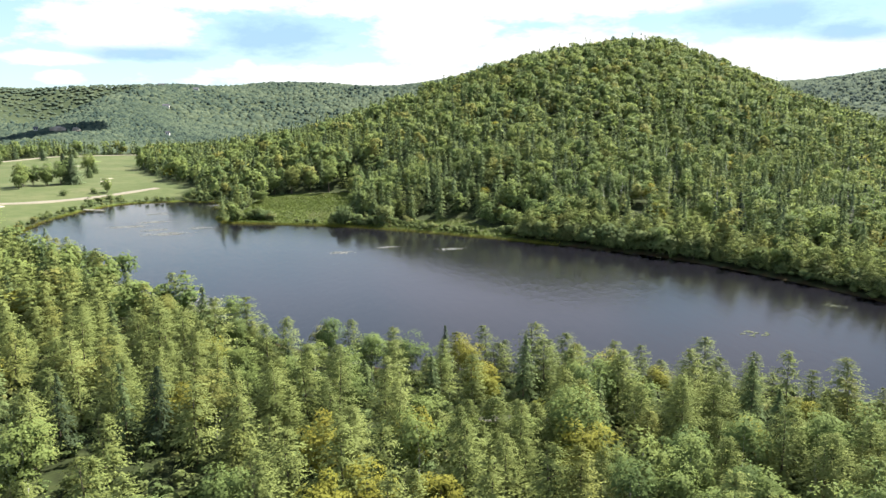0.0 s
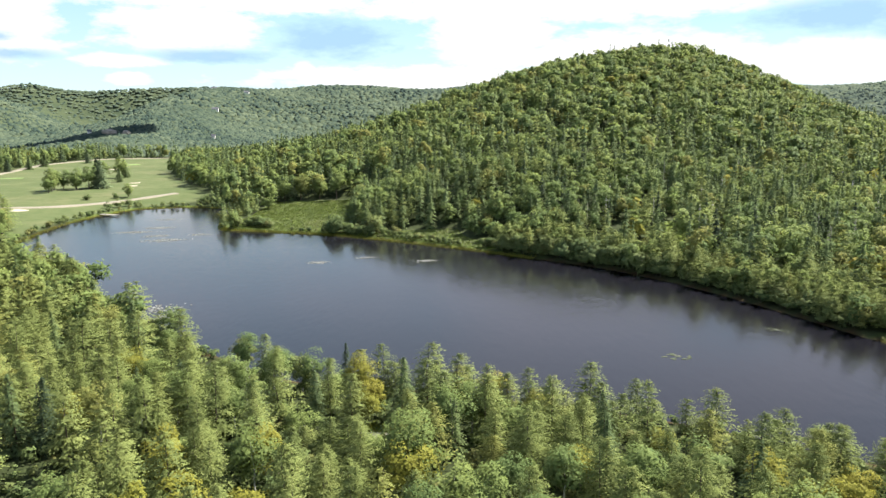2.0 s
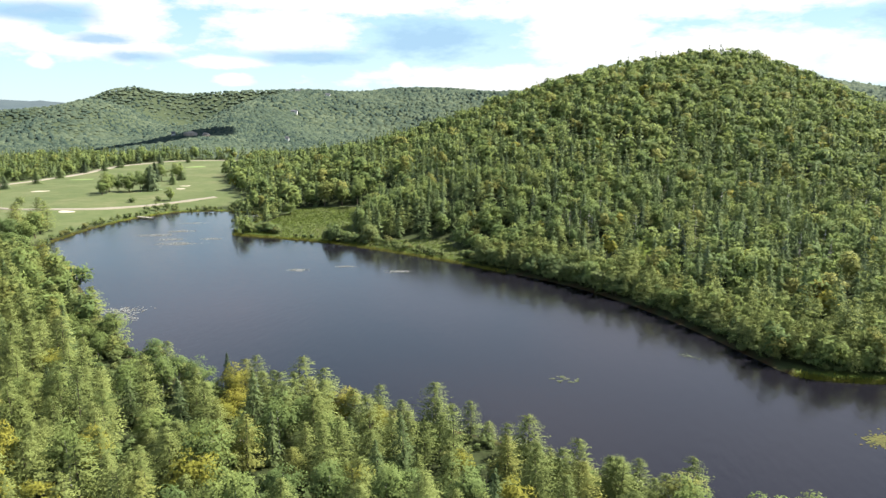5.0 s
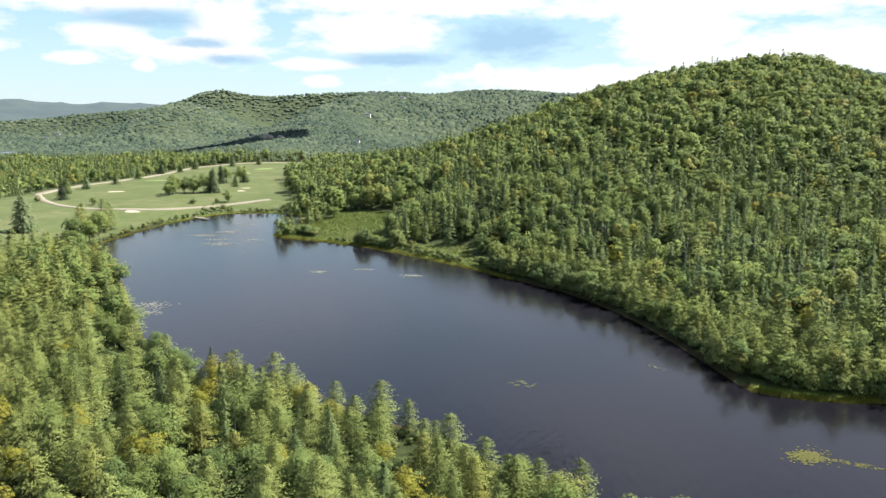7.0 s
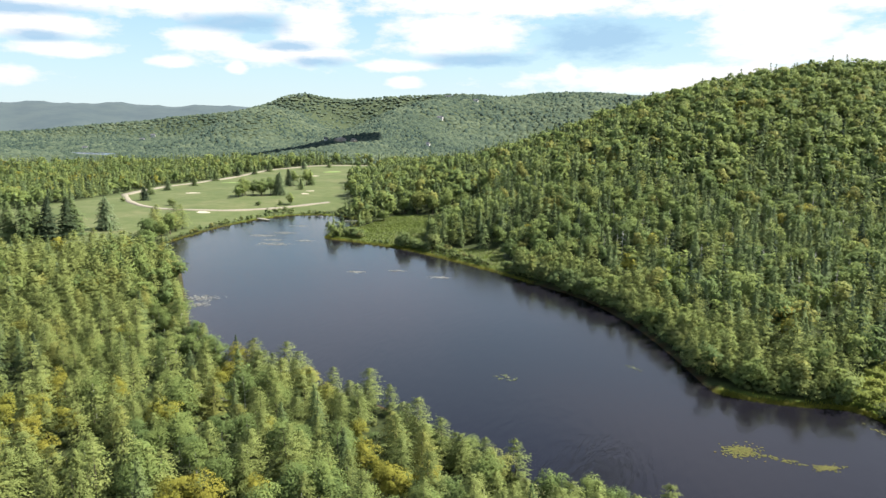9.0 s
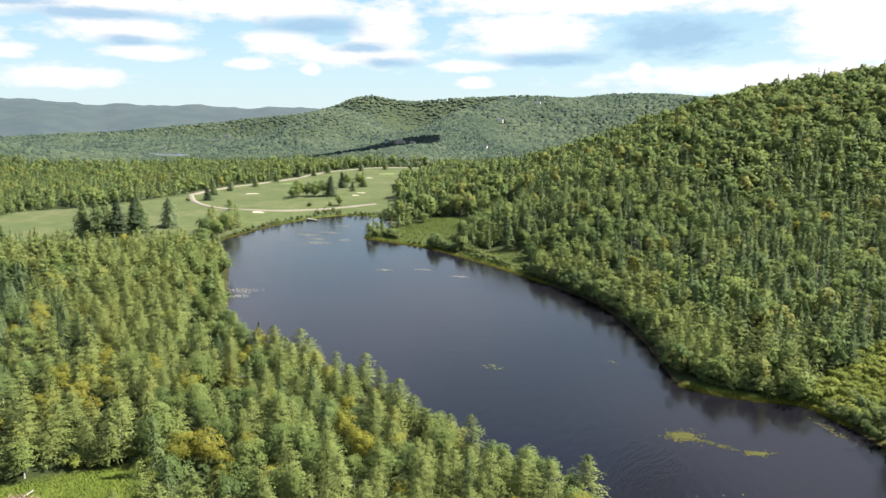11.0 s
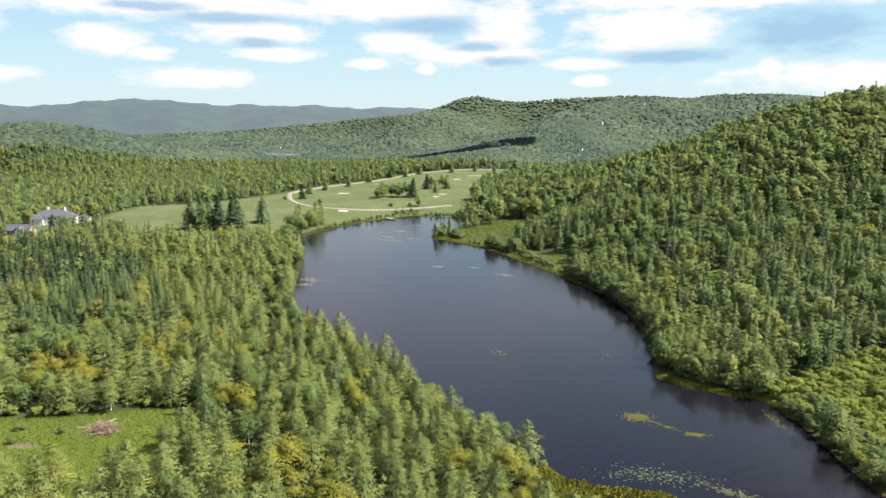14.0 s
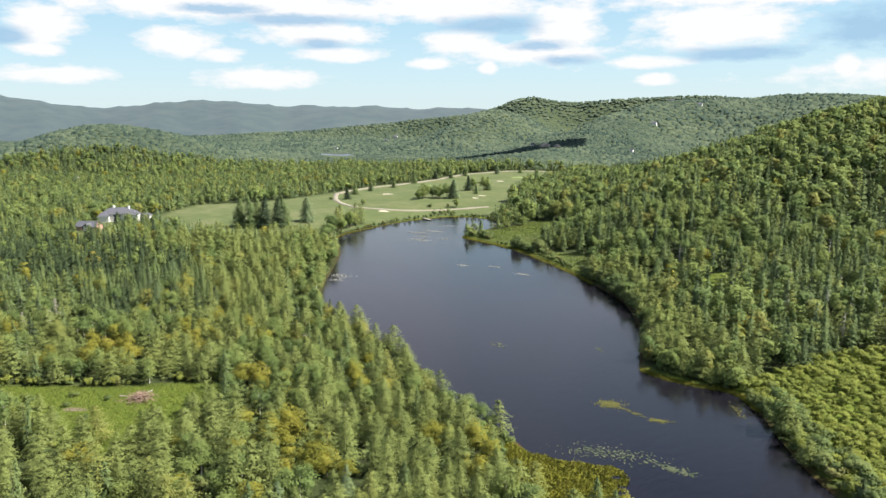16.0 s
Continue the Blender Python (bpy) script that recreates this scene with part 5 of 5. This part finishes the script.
def walls(bm, w, d, h, rise=0.0):
    """Outer walls, with the gable ends closed."""
    box(bm, -w / 2, w / 2, -d / 2, d / 2, -1.5, h)
    if rise:
        for s in (-1, 1):
            bm.faces.new([bm.verts.new(p) for p in ((s * w / 2, -d / 2, h), (s * w / 2, d / 2, h), (s * w / 2, 0, h + rise))])


def openings(root, w, d, storeys, wide, door=True):
    n = max(2, int(w / 3.4))
    for side in (-1, 1):
        for st in range(storeys):
            for k in range(n):
                x = -w / 2 + w * (k + 0.5) / n
                if door and side < 0 and st == 0 and k == n // 2:
                    bm = bmesh.new()
                    box(bm, x - 0.5, x + 0.5, -d / 2 - 0.06, -d / 2 + 0.1, 0, 2.1)
                    part("door", bm, SHINGLE, root)
                    continue
                bm = bmesh.new()
                y = side * d / 2
                box(bm, x - wide / 2 - 0.1, x + wide / 2 + 0.1, y - 0.05, y + 0.05, 0.8 + st * 2.8, 2.3 + st * 2.8)
                f = part("window", bm, TRIM, root)
                bm = bmesh.new()
                box(bm, x - wide / 2, x + wide / 2, y - 0.07, y + 0.07, 0.9 + st * 2.8, 2.2 + st * 2.8)
                part("pane", bm, GLASS, f)


def house(x, y, w, d, storeys, turn, wall_mat, roof_mat, label, rise=2.4, chimney=True):
    root = tagged(new("house"), label, "house")
    root.matrix_basis = pose(x, y, level(x, y) + 0.3, 0, 0, turn)
    h = 2.8 * storeys
    bm = bmesh.new()
    walls(bm, w, d, h, rise)
    part("wall", bm, wall_mat, root)
    bm = bmesh.new()
    gable(bm, w, d, h, rise)
    r = part("roof", bm, roof_mat, root)
    openings(root, w, d, storeys, 1.2)
    if chimney:
        bm = bmesh.new()
        box(bm, w * 0.2, w * 0.2 + 0.9, 0.3, 1.2, h, h + rise + 1.2)
        part("chimney", bm, BRICKRED, r)
    return root


def mansion():
    root = tagged(new("house"), "large white house with grey hipped roofs among trees", "house")
    root.matrix_basis = pose(-330, 163, level(-330, 163) + 0.3, 0, 0, 52)
    for name, x, y, w, d, h, rise in (("wall", 0, 0, 24, 12, 5.8, 4.2), ("wall", 12, -6, 9, 10, 5.4, 3.4), ("wall", -9, -5, 8, 9, 4.4, 3.0), ("wall", 19, 1, 8, 9, 3.2, 2.4)):
        bm = bmesh.new()
        box(bm, x - w / 2, x + w / 2, y - d / 2, y + d / 2, -1.5, h)
        part(name, bm, STUCCO, root)
        bm = bmesh.new()
        hip(bm, w, d, h, rise, 0.7, x, y)
        r = part("roof", bm, SHINGLE, root)
    for x, z in ((7, 9.6), (-4, 10.2)):
        bm = bmesh.new()
        box(bm, x, x + 1.2, -0.5, 0.7, 6, z + 1.5)
        part("chimney", bm, TRIM, root, "white chimney")
    for k in range(6):
        for z in (0.8, 3.4):
            bm = bmesh.new()
            box(bm, -10 + k * 3.8, -8.4 + k * 3.8, -6.08, -5.95, z, z + 1.5)
            part("window", bm, GLASS, root)
    for k in range(3):
        bm = bmesh.new()
        box(bm, 9 + k * 2.4, 10.6 + k * 2.4, -11.08, -10.95, 0.8, 2.6)
        part("window", bm, GLASS, root)
    g = house(-299, 130, 15, 9, 1, 38, BRICKRED, SHINGLE, "low garage house with grey roof and brick gable", 3.0, False)
    bm = bmesh.new()
    gable(bm, 7, 6, 2.6, 2.4)
    bmesh.ops.transform(bm, matrix=pose(2.5, -4.2, 0, 0, 0, 90), verts=bm.verts)
    part("porch_roof", bm, SHINGLE, g)
    bm = bmesh.new()
    box(bm, 0.2, 4.8, -7.2, -4.2, -1.2, 2.6)
    v = [bm.verts.new(p) for p in ((0.0, -7.21, 2.6), (5.0, -7.21, 2.6), (2.5, -7.21, 4.6))]
    bm.faces.new(v)
    part("porch_wall", bm, TRIM, g, "white gable wall of the porch")
    pool = tagged(new("swimming_pool"), "turquoise swimming pool with pale paved edge", "pool")
    pool.matrix_basis = pose(-290, 183, level(-290, 183) + 0.45, 0, 0, 46)
    bm = bmesh.new()
    for x0, x1, y0, y1 in ((-8, 8, -4.2, -3), (-8, 8, 3, 4.2), (-8, -6.6, -3, 3), (6.6, 8, -3, 3)):
        box(bm, x0, x1, y0, y1, -1.2, 0.1)
    part("paved_edge", bm, STONE, pool)
    bm = bmesh.new()
    box(bm, -6.6, 6.6, -3, 3, -1.0, -0.05)
    part("pool_water", bm, plain("pool_water_turquoise", (0.06, 0.42, 0.55), 0.1, 0.1, 0.6), pool)
    um = tagged(new("parasol"), "blue parasol beside the swimming pool", "parasol")
    um.location = (-297, 178, level(-297, 178) + 0.2)
    bm = bmesh.new()
    bmesh.ops.create_cone(bm, cap_ends=False, segments=10, radius1=1.9, radius2=0.05, depth=0.8, matrix=Matrix.Translation((0, 0, 2.7)))
    part("canopy", bm, BLUE, um)
    bm = bmesh.new()
    bmesh.ops.create_cone(bm, cap_ends=True, segments=8, radius1=0.05, radius2=0.05, depth=2.9, matrix=Matrix.Translation((0, 0, 1.4)))
    part("pole", bm, TRIM, um)


mansion()
PALE = "pale distant house with a grey roof among woods"
for x, y, w, d, st, turn, roof in ((-404, 100, 16, 10, 1, 20, SHINGLE), (-704, 231, 11, 8, 1, 30, SHINGLE), (-716, 258, 10, 9, 2, 10, SHINGLE), (-1330, 880, 14, 10, 2, 60, SHINGLE),
                                   (-1290, 1090, 14, 10, 2, 30, SHINGLE), (-1700, 1620, 20, 14, 2, 45, TRIM), (-1760, 1720, 20, 14, 3, 45, TRIM), (-600, 1043, 8, 7, 2, 30, SHINGLE),
                                   (-718, 1829, 20, 12, 2, 20, SHINGLE), (-620, 1797, 18, 12, 2, 15, TRIM), (-557, 1433, 18, 12, 2, 15, SHINGLE), (-446, 1146, 8, 7, 2, 10, TRIM)):
    house(x, y, w * 0.7, d * 0.7, st, turn, STUCCO, SHINGLE, PALE, 2.4, False)


def outcrop(x, y, w, h, turn):
    bm = bmesh.new()
    bmesh.ops.create_icosphere(bm, subdivisions=3, radius=1.0)
    for v in bm.verts:
        k = 1 + 0.25 * noise.noise(v.co * 1.7 + Vector((x, y, 0))) + 0.12 * noise.noise(v.co * 5)
        v.co = Vector((v.co.x * w * k, v.co.y * 9 * k, v.co.z * h * k))
    bmesh.ops.transform(bm, matrix=pose(x, y, level(x, y) + h * 0.5, 0, 0, turn), verts=bm.verts)
    tagged(part("rock_face", bm, ROCK), "pale bare rock cut below the far hill", "rock")


outcrop(-557, 1025, 11, 6, 25)
outcrop(-535, 1033, 6, 5, 25)
